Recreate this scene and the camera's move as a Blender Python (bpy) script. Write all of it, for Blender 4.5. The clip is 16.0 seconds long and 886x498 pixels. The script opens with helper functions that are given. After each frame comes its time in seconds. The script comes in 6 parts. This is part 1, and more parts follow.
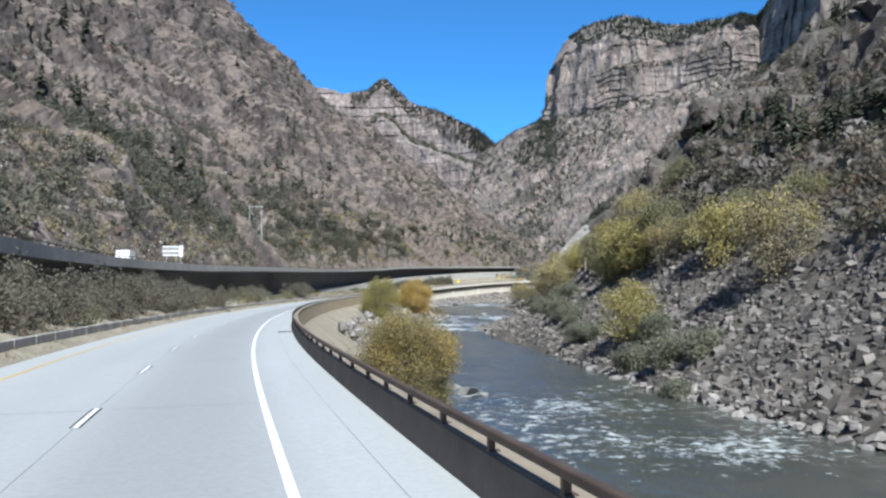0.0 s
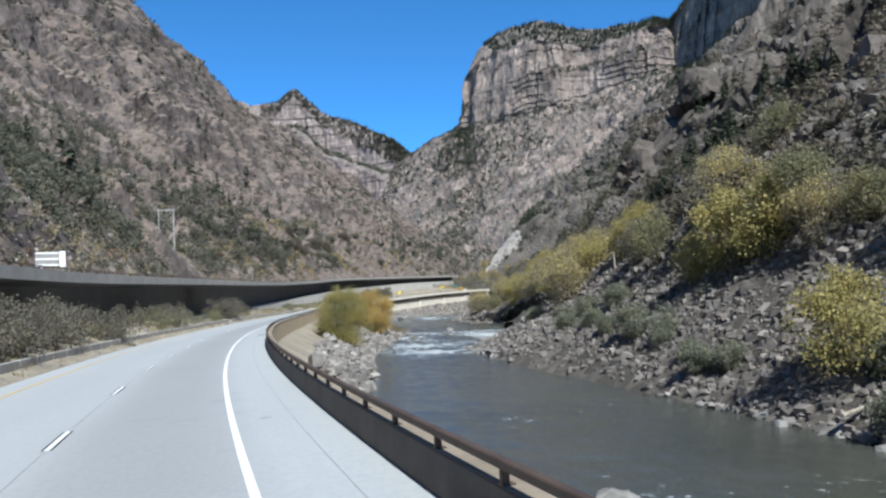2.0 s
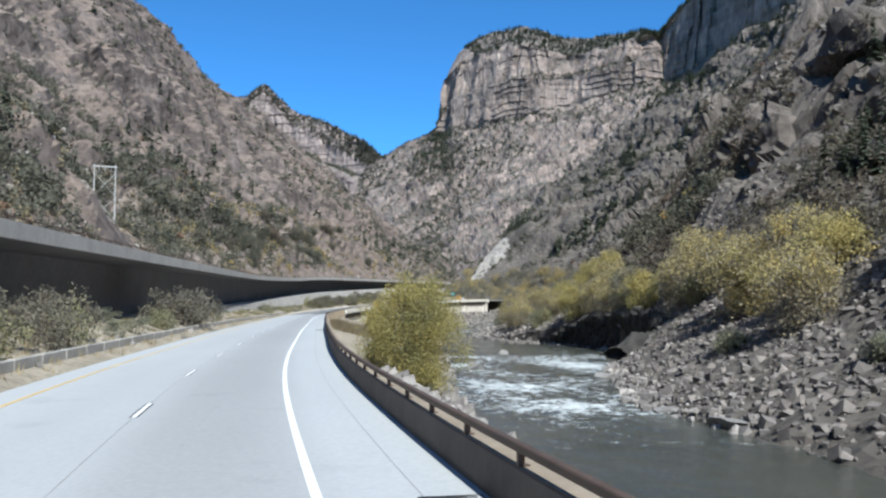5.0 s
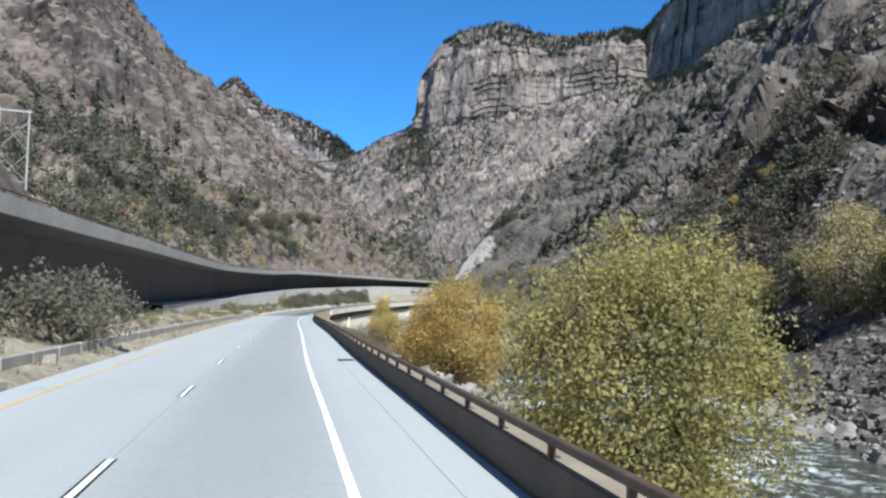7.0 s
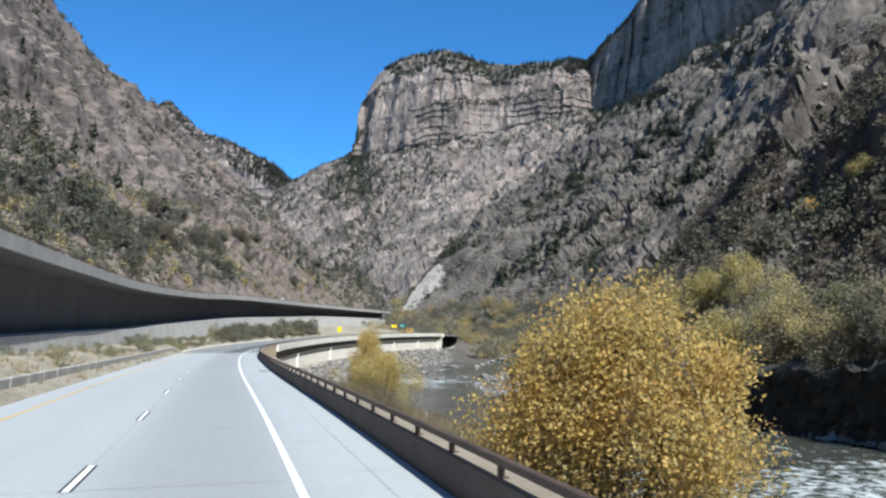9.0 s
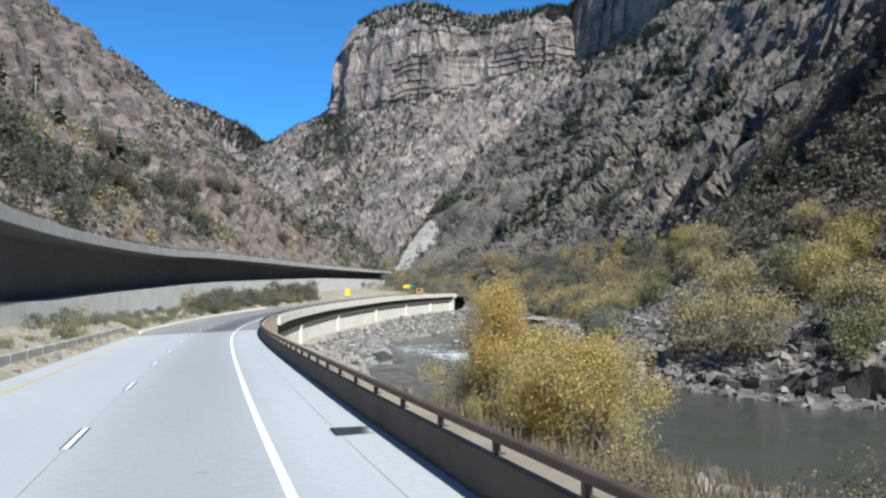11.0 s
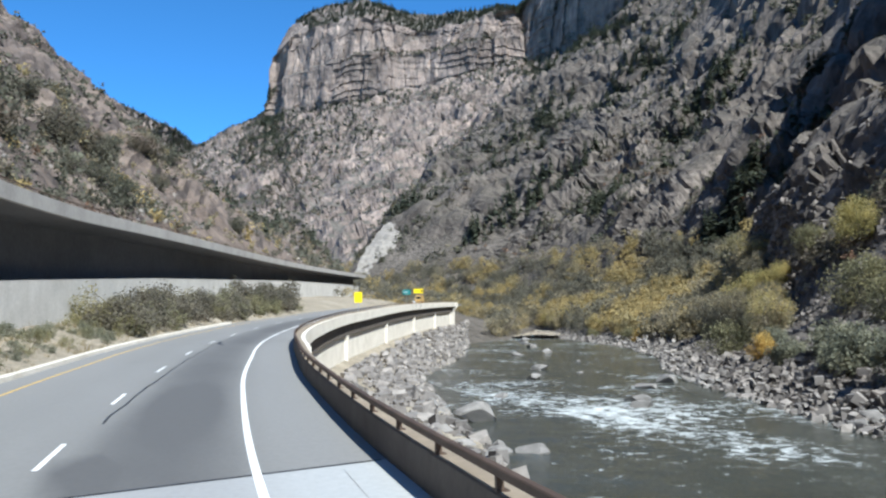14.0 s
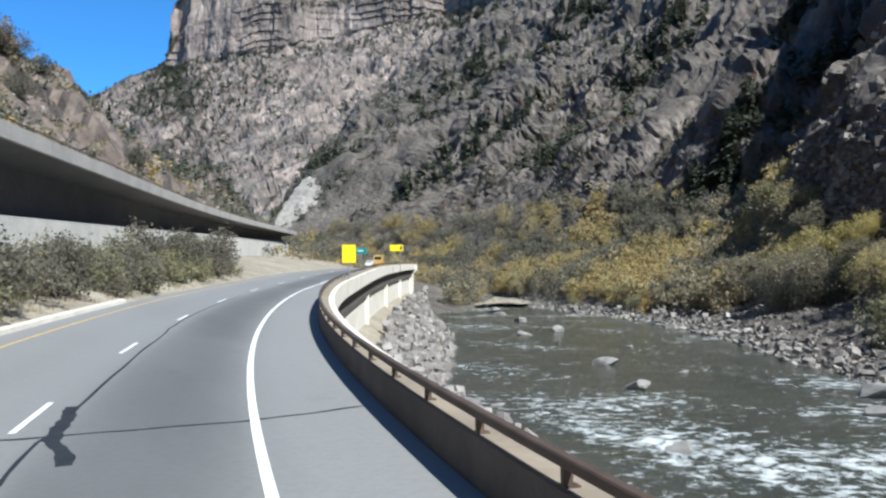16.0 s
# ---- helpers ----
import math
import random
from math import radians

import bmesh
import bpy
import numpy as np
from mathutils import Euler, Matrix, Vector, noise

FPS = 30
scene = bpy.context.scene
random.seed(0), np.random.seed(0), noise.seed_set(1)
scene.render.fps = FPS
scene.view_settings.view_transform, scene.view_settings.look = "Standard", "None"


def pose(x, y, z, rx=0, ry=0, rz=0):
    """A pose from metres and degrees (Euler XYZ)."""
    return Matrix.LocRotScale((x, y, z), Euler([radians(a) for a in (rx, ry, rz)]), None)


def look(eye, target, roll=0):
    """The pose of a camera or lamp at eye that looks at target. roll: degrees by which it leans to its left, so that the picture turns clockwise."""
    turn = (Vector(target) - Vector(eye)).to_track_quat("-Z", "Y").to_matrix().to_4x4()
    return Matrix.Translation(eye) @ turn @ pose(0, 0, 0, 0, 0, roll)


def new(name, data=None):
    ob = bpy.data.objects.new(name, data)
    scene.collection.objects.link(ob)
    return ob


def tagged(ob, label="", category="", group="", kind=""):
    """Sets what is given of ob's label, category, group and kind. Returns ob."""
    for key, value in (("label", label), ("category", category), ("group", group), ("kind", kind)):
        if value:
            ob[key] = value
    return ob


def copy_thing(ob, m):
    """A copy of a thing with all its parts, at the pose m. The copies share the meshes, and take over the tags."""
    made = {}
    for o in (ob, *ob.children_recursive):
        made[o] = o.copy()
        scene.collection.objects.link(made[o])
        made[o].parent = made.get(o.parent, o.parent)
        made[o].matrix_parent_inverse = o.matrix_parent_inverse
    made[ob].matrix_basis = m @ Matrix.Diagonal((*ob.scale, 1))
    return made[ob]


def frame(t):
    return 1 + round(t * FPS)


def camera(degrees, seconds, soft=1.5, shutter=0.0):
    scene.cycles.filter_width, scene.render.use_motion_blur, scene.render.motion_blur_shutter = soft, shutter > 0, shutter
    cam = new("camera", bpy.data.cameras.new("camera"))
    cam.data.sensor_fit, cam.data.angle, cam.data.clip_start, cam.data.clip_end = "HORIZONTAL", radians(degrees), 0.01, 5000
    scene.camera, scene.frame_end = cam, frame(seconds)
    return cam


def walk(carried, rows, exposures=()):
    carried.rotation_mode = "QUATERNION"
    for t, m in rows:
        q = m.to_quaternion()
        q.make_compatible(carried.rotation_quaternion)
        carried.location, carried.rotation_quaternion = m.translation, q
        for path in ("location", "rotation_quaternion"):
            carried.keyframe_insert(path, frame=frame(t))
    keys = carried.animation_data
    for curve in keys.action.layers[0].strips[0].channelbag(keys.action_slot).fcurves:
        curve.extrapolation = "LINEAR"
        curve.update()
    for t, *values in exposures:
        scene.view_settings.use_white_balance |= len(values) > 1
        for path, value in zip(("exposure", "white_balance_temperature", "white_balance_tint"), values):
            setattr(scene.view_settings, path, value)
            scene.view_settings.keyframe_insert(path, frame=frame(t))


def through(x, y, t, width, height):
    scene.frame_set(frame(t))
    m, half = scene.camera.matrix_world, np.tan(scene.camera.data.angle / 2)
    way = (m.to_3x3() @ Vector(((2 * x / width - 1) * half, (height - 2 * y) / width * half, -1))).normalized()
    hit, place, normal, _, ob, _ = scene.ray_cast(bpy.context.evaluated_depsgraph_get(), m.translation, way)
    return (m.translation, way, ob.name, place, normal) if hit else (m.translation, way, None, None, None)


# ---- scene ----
import itertools

cam = camera(51.94, 16.0, soft=2.4)
PATH = [
    (0.0, pose(0.189, 0.013, 2.673, 92.112, 0.348, -0.106)),
    (0.5, pose(-2.800, 12.227, 2.562, 91.927, 1.243, -1.267)),
    (1.0, pose(-5.624, 24.455, 2.420, 91.700, 2.565, -2.586)),
    (1.5, pose(-8.261, 36.678, 2.268, 92.437, 2.751, -2.567)),
    (2.0, pose(-10.714, 48.907, 2.156, 92.795, 2.389, -5.439)),
    (2.5, pose(-13.092, 61.167, 2.087, 92.085, 1.352, -4.751)),
    (3.0, pose(-15.258, 73.463, 1.963, 92.289, -0.160, -5.288)),
    (3.5, pose(-17.172, 85.777, 1.832, 92.626, -0.730, -6.978)),
    (4.0, pose(-18.827, 98.093, 1.784, 92.331, -0.278, -8.372)),
    (4.5, pose(-20.276, 110.417, 1.698, 92.685, -0.586, -8.869)),
    (4.7, pose(-20.721, 115.368, 1.656, 93.110, -0.355, -8.004)),
    (6.8, pose(-23.507, 167.727, 1.402, 94.010, -1.325, -9.642)),
    (7.0, pose(-23.613, 172.726, 1.401, 93.522, -1.321, -10.013)),
    (7.5, pose(-23.648, 185.230, 1.391, 94.807, -0.466, -11.572)),
    (8.0, pose(-23.750, 197.727, 1.398, 94.907, -0.896, -12.437)),
    (8.5, pose(-23.662, 210.225, 1.361, 95.374, -1.590, -13.692)),
    (8.7, pose(-23.653, 215.226, 1.345, 95.711, -1.694, -13.983)),
    (10.8, pose(-22.977, 267.792, 1.183, 94.187, 0.574, -15.534)),
    (11.0, pose(-22.896, 272.793, 1.231, 93.252, 0.695, -15.403)),
    (11.5, pose(-22.717, 285.281, 1.158, 92.928, -0.004, -15.224)),
    (12.0, pose(-22.464, 297.751, 1.056, 94.186, -0.127, -13.845)),
    (12.5, pose(-22.218, 310.216, 1.045, 93.532, -0.307, -13.880)),
    (13.0, pose(-21.968, 322.666, 1.081, 93.682, -0.247, -16.529)),
    (13.5, pose(-21.597, 335.128, 1.140, 93.932, -0.135, -18.157)),
    (14.0, pose(-20.951, 347.628, 1.196, 93.945, 0.823, -19.645)),
    (14.5, pose(-19.793, 360.120, 1.296, 92.474, 0.873, -20.961)),
    (15.0, pose(-18.412, 372.615, 1.349, 91.774, 3.217, -22.679)),
    (15.5, pose(-16.706, 385.093, 1.436, 91.753, 2.423, -22.819)),
    (16.0, pose(-14.937, 397.564, 1.641, 91.533, 0.736, -25.521)),
]
walk(cam, PATH, exposures=((0.0, 0.97, 6080, 3), (0.6, 0.95, 6080, 3), (1.2, 0.84, 6080, 3), (2.2, 0.84, 6080, 3), (3.2, 0.96, 6080, 3), (12.5, 0.95, 6080, 3), (14.2, 1.08, 6080, 3), (16.0, 1.06, 6080, 3)))

# ---- world and sun ----
SUN_AZ, SUN_EL = radians(166), radians(47)
world = bpy.data.worlds.new("sky")
scene.world = world
world.use_nodes = True
wn = world.node_tree.nodes
sky = wn.new("ShaderNodeTexSky")
sky.sky_type = "NISHITA"
sky.sun_disc = False
sky.sun_elevation, sky.sun_rotation = SUN_EL, SUN_AZ
sky.altitude, sky.dust_density, sky.ozone_density, sky.air_density = 3000, 0.0, 8.0, 0.75
wn["Background"].inputs["Strength"].default_value = 0.11
clear = wn.new("ShaderNodeMix")
clear.data_type, clear.blend_type = "RGBA", "MULTIPLY"
clear.inputs[0].default_value = 1.0
clear.inputs[7].default_value = (0.55, 0.95, 1.04, 1)
world.node_tree.links.new(sky.outputs[0], clear.inputs[6])
world.node_tree.links.new(clear.outputs[2], wn["Background"].inputs["Color"])
sun = new("sun", bpy.data.lights.new("sun", "SUN"))
sun.data.energy, sun.data.angle, sun.data.color = 4.2, radians(0.5), (1.0, 0.965, 0.92)
sun_from = Vector((math.sin(SUN_AZ) * math.cos(SUN_EL), math.cos(SUN_AZ) * math.cos(SUN_EL), math.sin(SUN_EL)))
sun.matrix_world = look(sun_from * 100, (0, 0, 0))

# ---- small numeric helpers ----


def lattice(ix, iy, iz):
    n = (ix * 374761393 + iy * 668265263 + iz * 1274126177) & 0xFFFFFFFF
    n = ((n ^ (n >> 13)) * 1274126177) & 0xFFFFFFFF
    return ((n ^ (n >> 16)) & 0xFFFF) / 32767.5 - 1.0


def vnoise(p):
    """Smooth value noise at points (n, 3), -1 to 1."""
    f = np.floor(p).astype(np.int64)
    w = p - f
    w = w * w * (3 - 2 * w)
    out = 0
    for a in (0, 1):
        for b in (0, 1):
            for c in (0, 1):
                k = (w[:, 0] if a else 1 - w[:, 0]) * (w[:, 1] if b else 1 - w[:, 1]) * (w[:, 2] if c else 1 - w[:, 2])
                out = out + k * lattice(f[:, 0] + a, f[:, 1] + b, f[:, 2] + c)
    return out


def fbm(p, size, octaves=4, ridged=False, gain=0.5):
    out, amp, q = 0, 1.0, np.asarray(p, float) / size
    for k in range(octaves):
        n = vnoise(q + 17.3 * k)
        out = out + amp * ((1 - 2 * np.abs(n)) if ridged else n)
        amp, q = amp * gain, q * 2.03
    return out


def shards(p, size):
    """Tilted blocks: each cell of a scattered pattern stands out or back by its own amount and lean."""
    q = np.asarray(p, float) / size
    f = np.floor(q).astype(np.int64)
    best = np.full(len(q), 9.0)
    out = np.zeros(len(q))
    for a in (-1, 0, 1):
        for b in (-1, 0, 1):
            for c in (-1, 0, 1):
                i, j, k = f[:, 0] + a, f[:, 1] + b, f[:, 2] + c
                h = [lattice(i + 31 * s, j + 57 * s, k + 13 * s) for s in range(1, 5)]
                d = q - np.stack([i + 0.5 + 0.45 * h[0], j + 0.5 + 0.45 * h[1], k + 0.5 + 0.45 * h[2]], 1)
                r = (d**2).sum(1)
                n = r < best
                best[n] = r[n]
                out[n] = (h[3] + 1.1 * (d[:, 0] * h[1] + d[:, 1] * h[2] + d[:, 2] * h[0]))[n]
    return out


def catmull(pts, t):
    """Points on a smooth curve through pts at parameters t from 0 to 1."""
    pts = np.asarray(pts, float)
    n = len(pts) - 1
    ext = np.vstack([2 * pts[0] - pts[1], pts, 2 * pts[-1] - pts[-2]])
    u = np.clip(np.asarray(t) * n, 0, n - 1e-9)
    i = u.astype(int)
    w = (u - i)[:, None]
    a, b, c, d = ext[i], ext[i + 1], ext[i + 2], ext[i + 3]
    return 0.5 * (2 * b + (c - a) * w + (2 * a - 5 * b + 4 * c - d) * w**2 + (3 * b - a - 3 * c + d) * w**3)


def mesh_np(name, verts, faces, smooth=False):
    verts, faces = np.asarray(verts, np.float32), np.asarray(faces, np.int32)
    me = bpy.data.meshes.new(name)
    k = faces.shape[1]
    me.vertices.add(len(verts))
    me.vertices.foreach_set("co", verts.ravel())
    me.loops.add(faces.size)
    me.loops.foreach_set("vertex_index", faces.ravel())
    me.polygons.add(len(faces))
    me.polygons.foreach_set("loop_start", np.arange(0, faces.size, k, dtype=np.int32))
    me.polygons.foreach_set("use_smooth", np.full(len(faces), smooth))
    me.update(calc_edges=True)
    me.validate()
    return me


def grid_faces(nu, nv):
    i = np.arange((nu - 1) * (nv - 1))
    a = (i // (nv - 1)) * nv + i % (nv - 1)
    return np.stack([a, a + nv, a + nv + 1, a + 1], 1)


def put(name, me, material, parent=None, label=""):
    ob = new(name, me)
    if material is not None:
        me.materials.append(material)
    if parent is not None:
        ob.parent = parent
    if label:
        ob["label"] = label
    return ob


def part(name, bm, material, parent, label=""):
    me = bpy.data.meshes.new(name)
    bm.to_mesh(me)
    bm.free()
    return put(name, me, material, parent, label)


def empty(name, at=(0, 0, 0)):
    ob = new(name)
    ob.location = at
    ob.empty_display_size = 0.2
    return ob


def box(bm, x0, x1, y0, y1, z0, z1, bevel=0.0):
    m = Matrix.Translation(((x0 + x1) / 2, (y0 + y1) / 2, (z0 + z1) / 2)) @ Matrix.Diagonal((x1 - x0, y1 - y0, z1 - z0, 1))
    vs = bmesh.ops.create_cube(bm, size=1, matrix=m)["verts"]
    if bevel:
        es = list({e for v in vs for e in v.link_edges})
        bmesh.ops.bevel(bm, geom=es, offset=bevel, segments=2, affect="EDGES", profile=0.5)


def tube(bm, a, b, r0, r1=None, seg=8):
    a, b = Vector(a), Vector(b)
    m = Matrix.Translation((a + b) / 2) @ (b - a).to_track_quat("Z", "Y").to_matrix().to_4x4()
    bmesh.ops.create_cone(bm, cap_ends=True, segments=seg, radius1=r0, radius2=r0 if r1 is None else r1, depth=(b - a).length, matrix=m)


# ---- materials ----
def material(name, rough=0.8, metal=0.0):
    m = bpy.data.materials.new(name)
    m.use_nodes = True
    b = m.node_tree.nodes["Principled BSDF"]
    b.inputs["Roughness"].default_value, b.inputs["Metallic"].default_value = rough, metal
    return m, m.node_tree.nodes, m.node_tree.links, b


def ramp(n, l, src, stops):
    r = n.new("ShaderNodeValToRGB")
    while len(r.color_ramp.elements) < len(stops):
        r.color_ramp.elements.new(0.5)
    for e, (p, c) in zip(r.color_ramp.elements, stops):
        e.position, e.color = p, (*c, 1)
    l.new(src, r.inputs[0])
    return r.outputs[0]


def tex(n, l, size, detail=6, rough=0.6, stretch=None, kind="noise", coord=None):
    """A noise of that many metres, at world size."""
    g = n.new("ShaderNodeNewGeometry")
    mp = n.new("ShaderNodeMapping")
    s = stretch or (1, 1, 1)
    mp.inputs["Scale"].default_value = [k / size for k in s]
    l.new(coord or g.outputs["Position"], mp.inputs[0])
    if kind == "noise":
        t = n.new("ShaderNodeTexNoise")
        t.inputs["Scale"].default_value, t.inputs["Detail"].default_value, t.inputs["Roughness"].default_value = 1, detail, rough
    else:
        t = n.new("ShaderNodeTexVoronoi")
        t.feature = kind
        t.inputs["Scale"].default_value = 1
    l.new(mp.outputs[0], t.inputs["Vector"])
    return t.outputs[0]


def mix(n, l, fac, a, b, blend="MIX"):
    m = n.new("ShaderNodeMix")
    m.data_type, m.blend_type = "RGBA", blend
    for v, i in ((fac, 0), (a, 6), (b, 7)):
        if isinstance(v, (int, float)):
            m.inputs[i].default_value = v
        elif isinstance(v, tuple):
            m.inputs[i].default_value = (*v, 1)
        else:
            l.new(v, m.inputs[i])
    return m.outputs[2]


def bump(n, l, b, src, strength, dist):
    k = n.new("ShaderNodeBump")
    k.inputs["Strength"].default_value, k.inputs["Distance"].default_value = strength, dist
    l.new(src, k.inputs["Height"])
    l.new(k.outputs[0], b.inputs["Normal"])
    return k


def plain(name, low, high, size=0.5, rough=0.7, metal=0.0, relief=0.01, stretch=None, pieces=0.0):
    """A surface mottled between two colours, with fine grain."""
    m, n, l, b = material(name, rough, metal)
    big = ramp(n, l, tex(n, l, size, 5, stretch=stretch), ((0.3, low), (0.7, high)))
    fine = ramp(n, l, tex(n, l, size / 12, 3, stretch=stretch), ((0.2, (0.8, 0.8, 0.8)), (0.8, (1.1, 1.1, 1.1))))
    c = mix(n, l, 1.0, big, fine, "MULTIPLY")
    if pieces:
        g = n.new("ShaderNodeNewGeometry")
        v = ramp(n, l, g.outputs["Random Per Island"], ((0.0, (0.55, 0.54, 0.54)), (0.5, (0.95, 0.93, 0.92)), (1.0, (1.5, 1.46, 1.42))))
        c = mix(n, l, pieces, c, v, "MULTIPLY")
    l.new(c, b.inputs["Base Color"])
    if relief:
        bump(n, l, b, tex(n, l, size / 6, 5), 0.5, relief)
    return m


def rock_material(name, tones, soil, fine=3.0, strata=0.0, flat_from=0.55, streak=(1, 1, 0.35), relief=0.8, soil_size=28, bedded=0.4):
    """Weathered rock with upright streaks, level beds and soil where the ground lies flatter."""
    m, n, l, b = material(name, 0.95)
    c = ramp(n, l, tex(n, l, fine * 6, 8, 0.65, streak), ((0.28, tones[0]), (0.5, tones[1]), (0.72, tones[2])))
    cells = ramp(n, l, tex(n, l, fine, 3, 0.5, streak, "F1"), ((0.0, (1.15, 1.13, 1.1)), (0.75, (0.62, 0.6, 0.6))))
    c = mix(n, l, 0.8, c, cells, "MULTIPLY")
    if strata:
        bands = ramp(n, l, tex(n, l, strata, 4, 0.7, (0.06, 0.06, 1)), ((0.35, (0.62, 0.58, 0.57)), (0.5, (1.0, 0.96, 0.93)), (0.65, (1.2, 1.12, 1.08))))
        c = mix(n, l, bedded, c, bands, "MULTIPLY")
    blotch = ramp(n, l, tex(n, l, fine * 2.2, 5, 0.75), ((0.3, (0.5, 0.5, 0.5)), (0.52, (1.0, 0.99, 0.98)), (0.7, (1.35, 1.33, 1.3))))
    c = mix(n, l, 0.8, c, blotch, "MULTIPLY")
    g = n.new("ShaderNodeNewGeometry")
    s = n.new("ShaderNodeSeparateXYZ")
    l.new(g.outputs["Normal"], s.inputs[0])
    lean = n.new("ShaderNodeMath")
    lean.operation = "MULTIPLY_ADD"
    lean.inputs[1].default_value = 0.35
    l.new(tex(n, l, soil_size, 6, 0.7), lean.inputs[0])
    l.new(s.outputs["Z"], lean.inputs[2])
    f = ramp(n, l, lean.outputs[0], ((flat_from + 0.1, (0, 0, 0)), (flat_from + 0.27, (1, 1, 1))))
    earth = ramp(n, l, tex(n, l, soil_size * 1.4, 7, 0.7), ((0.3, soil[0]), (0.55, soil[1]), (0.7, soil[2])))
    pebbles = ramp(n, l, tex(n, l, fine * 0.8, 5, 0.75), ((0.32, (0.6, 0.6, 0.6)), (0.5, (1.0, 1.0, 1.0)), (0.68, (1.4, 1.38, 1.34))))
    earth = mix(n, l, 0.8, earth, pebbles, "MULTIPLY")
    c = mix(n, l, f, c, earth)
    l.new(c, b.inputs["Base Color"])
    crags = mix(n, l, 0.5, tex(n, l, fine * 1.6, 9, 0.72, streak), tex(n, l, fine * 0.9, 3, 0.5, streak, "F1"), "DIFFERENCE")
    bump(n, l, b, crags, 1.0, relief * 2.6)
    return m


def leaf_material(name, colours, size=6.0, through=0.3):
    """Foliage: colour drifts from plant to plant and from leaf to leaf."""
    m, n, l, b = material(name, 0.7)
    c = ramp(n, l, tex(n, l, size, 2), tuple((0.3 + 0.4 * i / (len(colours) - 1), k) for i, k in enumerate(colours)))
    g = n.new("ShaderNodeNewGeometry")
    v = ramp(n, l, g.outputs["Random Per Island"], ((0.0, (0.8, 0.8, 0.8)), (1.0, (1.18, 1.16, 1.12))))
    c = mix(n, l, 1.0, c, v, "MULTIPLY")
    l.new(c, b.inputs["Base Color"])
    b.inputs["Specular IOR Level"].default_value = 0.25
    t = n.new("ShaderNodeBsdfTranslucent")
    l.new(c, t.inputs[0])
    k = n.new("ShaderNodeMixShader")
    k.inputs[0].default_value = through
    l.new(b.outputs[0], k.inputs[1])
    l.new(t.outputs[0], k.inputs[2])
    l.new(k.outputs[0], n["Material Output"].inputs[0])
    return m


M_LEFT = rock_material("left_slope_rock", ((0.052, 0.041, 0.037), (0.106, 0.086, 0.079), (0.21, 0.18, 0.168)), ((0.108, 0.077, 0.062), (0.168, 0.133, 0.112), (0.225, 0.186, 0.16)), fine=4.0, flat_from=0.62, streak=(1, 1, 0.6))
M_CLIFF = rock_material("cliff_rock", ((0.108, 0.091, 0.082), (0.245, 0.208, 0.188), (0.39, 0.336, 0.302)), ((0.05, 0.05, 0.04), (0.115, 0.104, 0.09), (0.17, 0.155, 0.14)), fine=9.0, strata=17.0, flat_from=0.78, streak=(1, 1, 0.3), relief=2.2, soil_size=60, bedded=0.7)
M_FAR = rock_material("mesa_rock", ((0.19, 0.16, 0.152), (0.275, 0.235, 0.222), (0.36, 0.315, 0.297)), ((0.06, 0.065, 0.05), (0.16, 0.14, 0.124), (0.24, 0.21, 0.195)), fine=12.0, strata=20.0, flat_from=0.8, streak=(1, 1, 0.5), relief=2.0, soil_size=80, bedded=0.9)
M_RIGHT = rock_material("right_slope_rock", ((0.047, 0.04, 0.035), (0.122, 0.106, 0.094), (0.245, 0.216, 0.192)), ((0.065, 0.056, 0.046), (0.105, 0.091, 0.077), (0.15, 0.13, 0.114)), fine=4.0, flat_from=0.66)
M_GROUND = rock_material("gravel_ground", ((0.18, 0.16, 0.14), (0.27, 0.25, 0.22), (0.36, 0.33, 0.3)), ((0.2, 0.17, 0.13), (0.3, 0.26, 0.2), (0.36, 0.32, 0.26)), fine=0.5, flat_from=0.5, streak=(1, 1, 1), relief=0.1, soil_size=4)
M_BOULDER = plain("boulder_rock", (0.125, 0.114, 0.107), (0.30, 0.28, 0.26), 1.6, 0.9, relief=0.06, pieces=0.8)
M_RIPRAP = plain("scree_rock", (0.095, 0.085, 0.078), (0.2, 0.182, 0.168), 2.2, 0.92, relief=0.05, pieces=1.0)
M_CONC = plain("tan_concrete", (0.6, 0.55, 0.475), (0.76, 0.71, 0.63), 2.0, 0.85, relief=0.01)
M_DECKC = plain("grey_concrete", (0.29, 0.275, 0.262), (0.4, 0.382, 0.365), 3.0, 0.85, relief=0.01)
# concrete below the upper deck, the overhang's shade mixed into its colour
M_DARK = plain("shade_dark_concrete", (0.15, 0.15, 0.157), (0.19, 0.187, 0.193), 5.0, 0.95, relief=0.01)
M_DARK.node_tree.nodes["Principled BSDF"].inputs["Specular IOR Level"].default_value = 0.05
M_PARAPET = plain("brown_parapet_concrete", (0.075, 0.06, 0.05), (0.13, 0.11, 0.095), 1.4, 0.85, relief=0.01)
M_STEEL = plain("weathering_steel", (0.07, 0.045, 0.032), (0.125, 0.085, 0.062), 0.7, 0.65, 0.3, relief=0.004)
M_BARRIER = plain("old_barrier_concrete", (0.25, 0.235, 0.215), (0.37, 0.35, 0.325), 1.5, 0.9, relief=0.01)
M_FOOTING = plain("pale_footing_concrete", (0.42, 0.405, 0.385), (0.55, 0.535, 0.51), 2.5, 0.9, relief=0.01)
M_WHITE = plain("white_road_paint", (0.72, 0.72, 0.72), (0.85, 0.85, 0.85), 0.6, 0.6, relief=0.002)
M_YELLOW = plain("yellow_road_paint", (0.55, 0.36, 0.10), (0.68, 0.47, 0.16), 0.6, 0.6, relief=0.002)
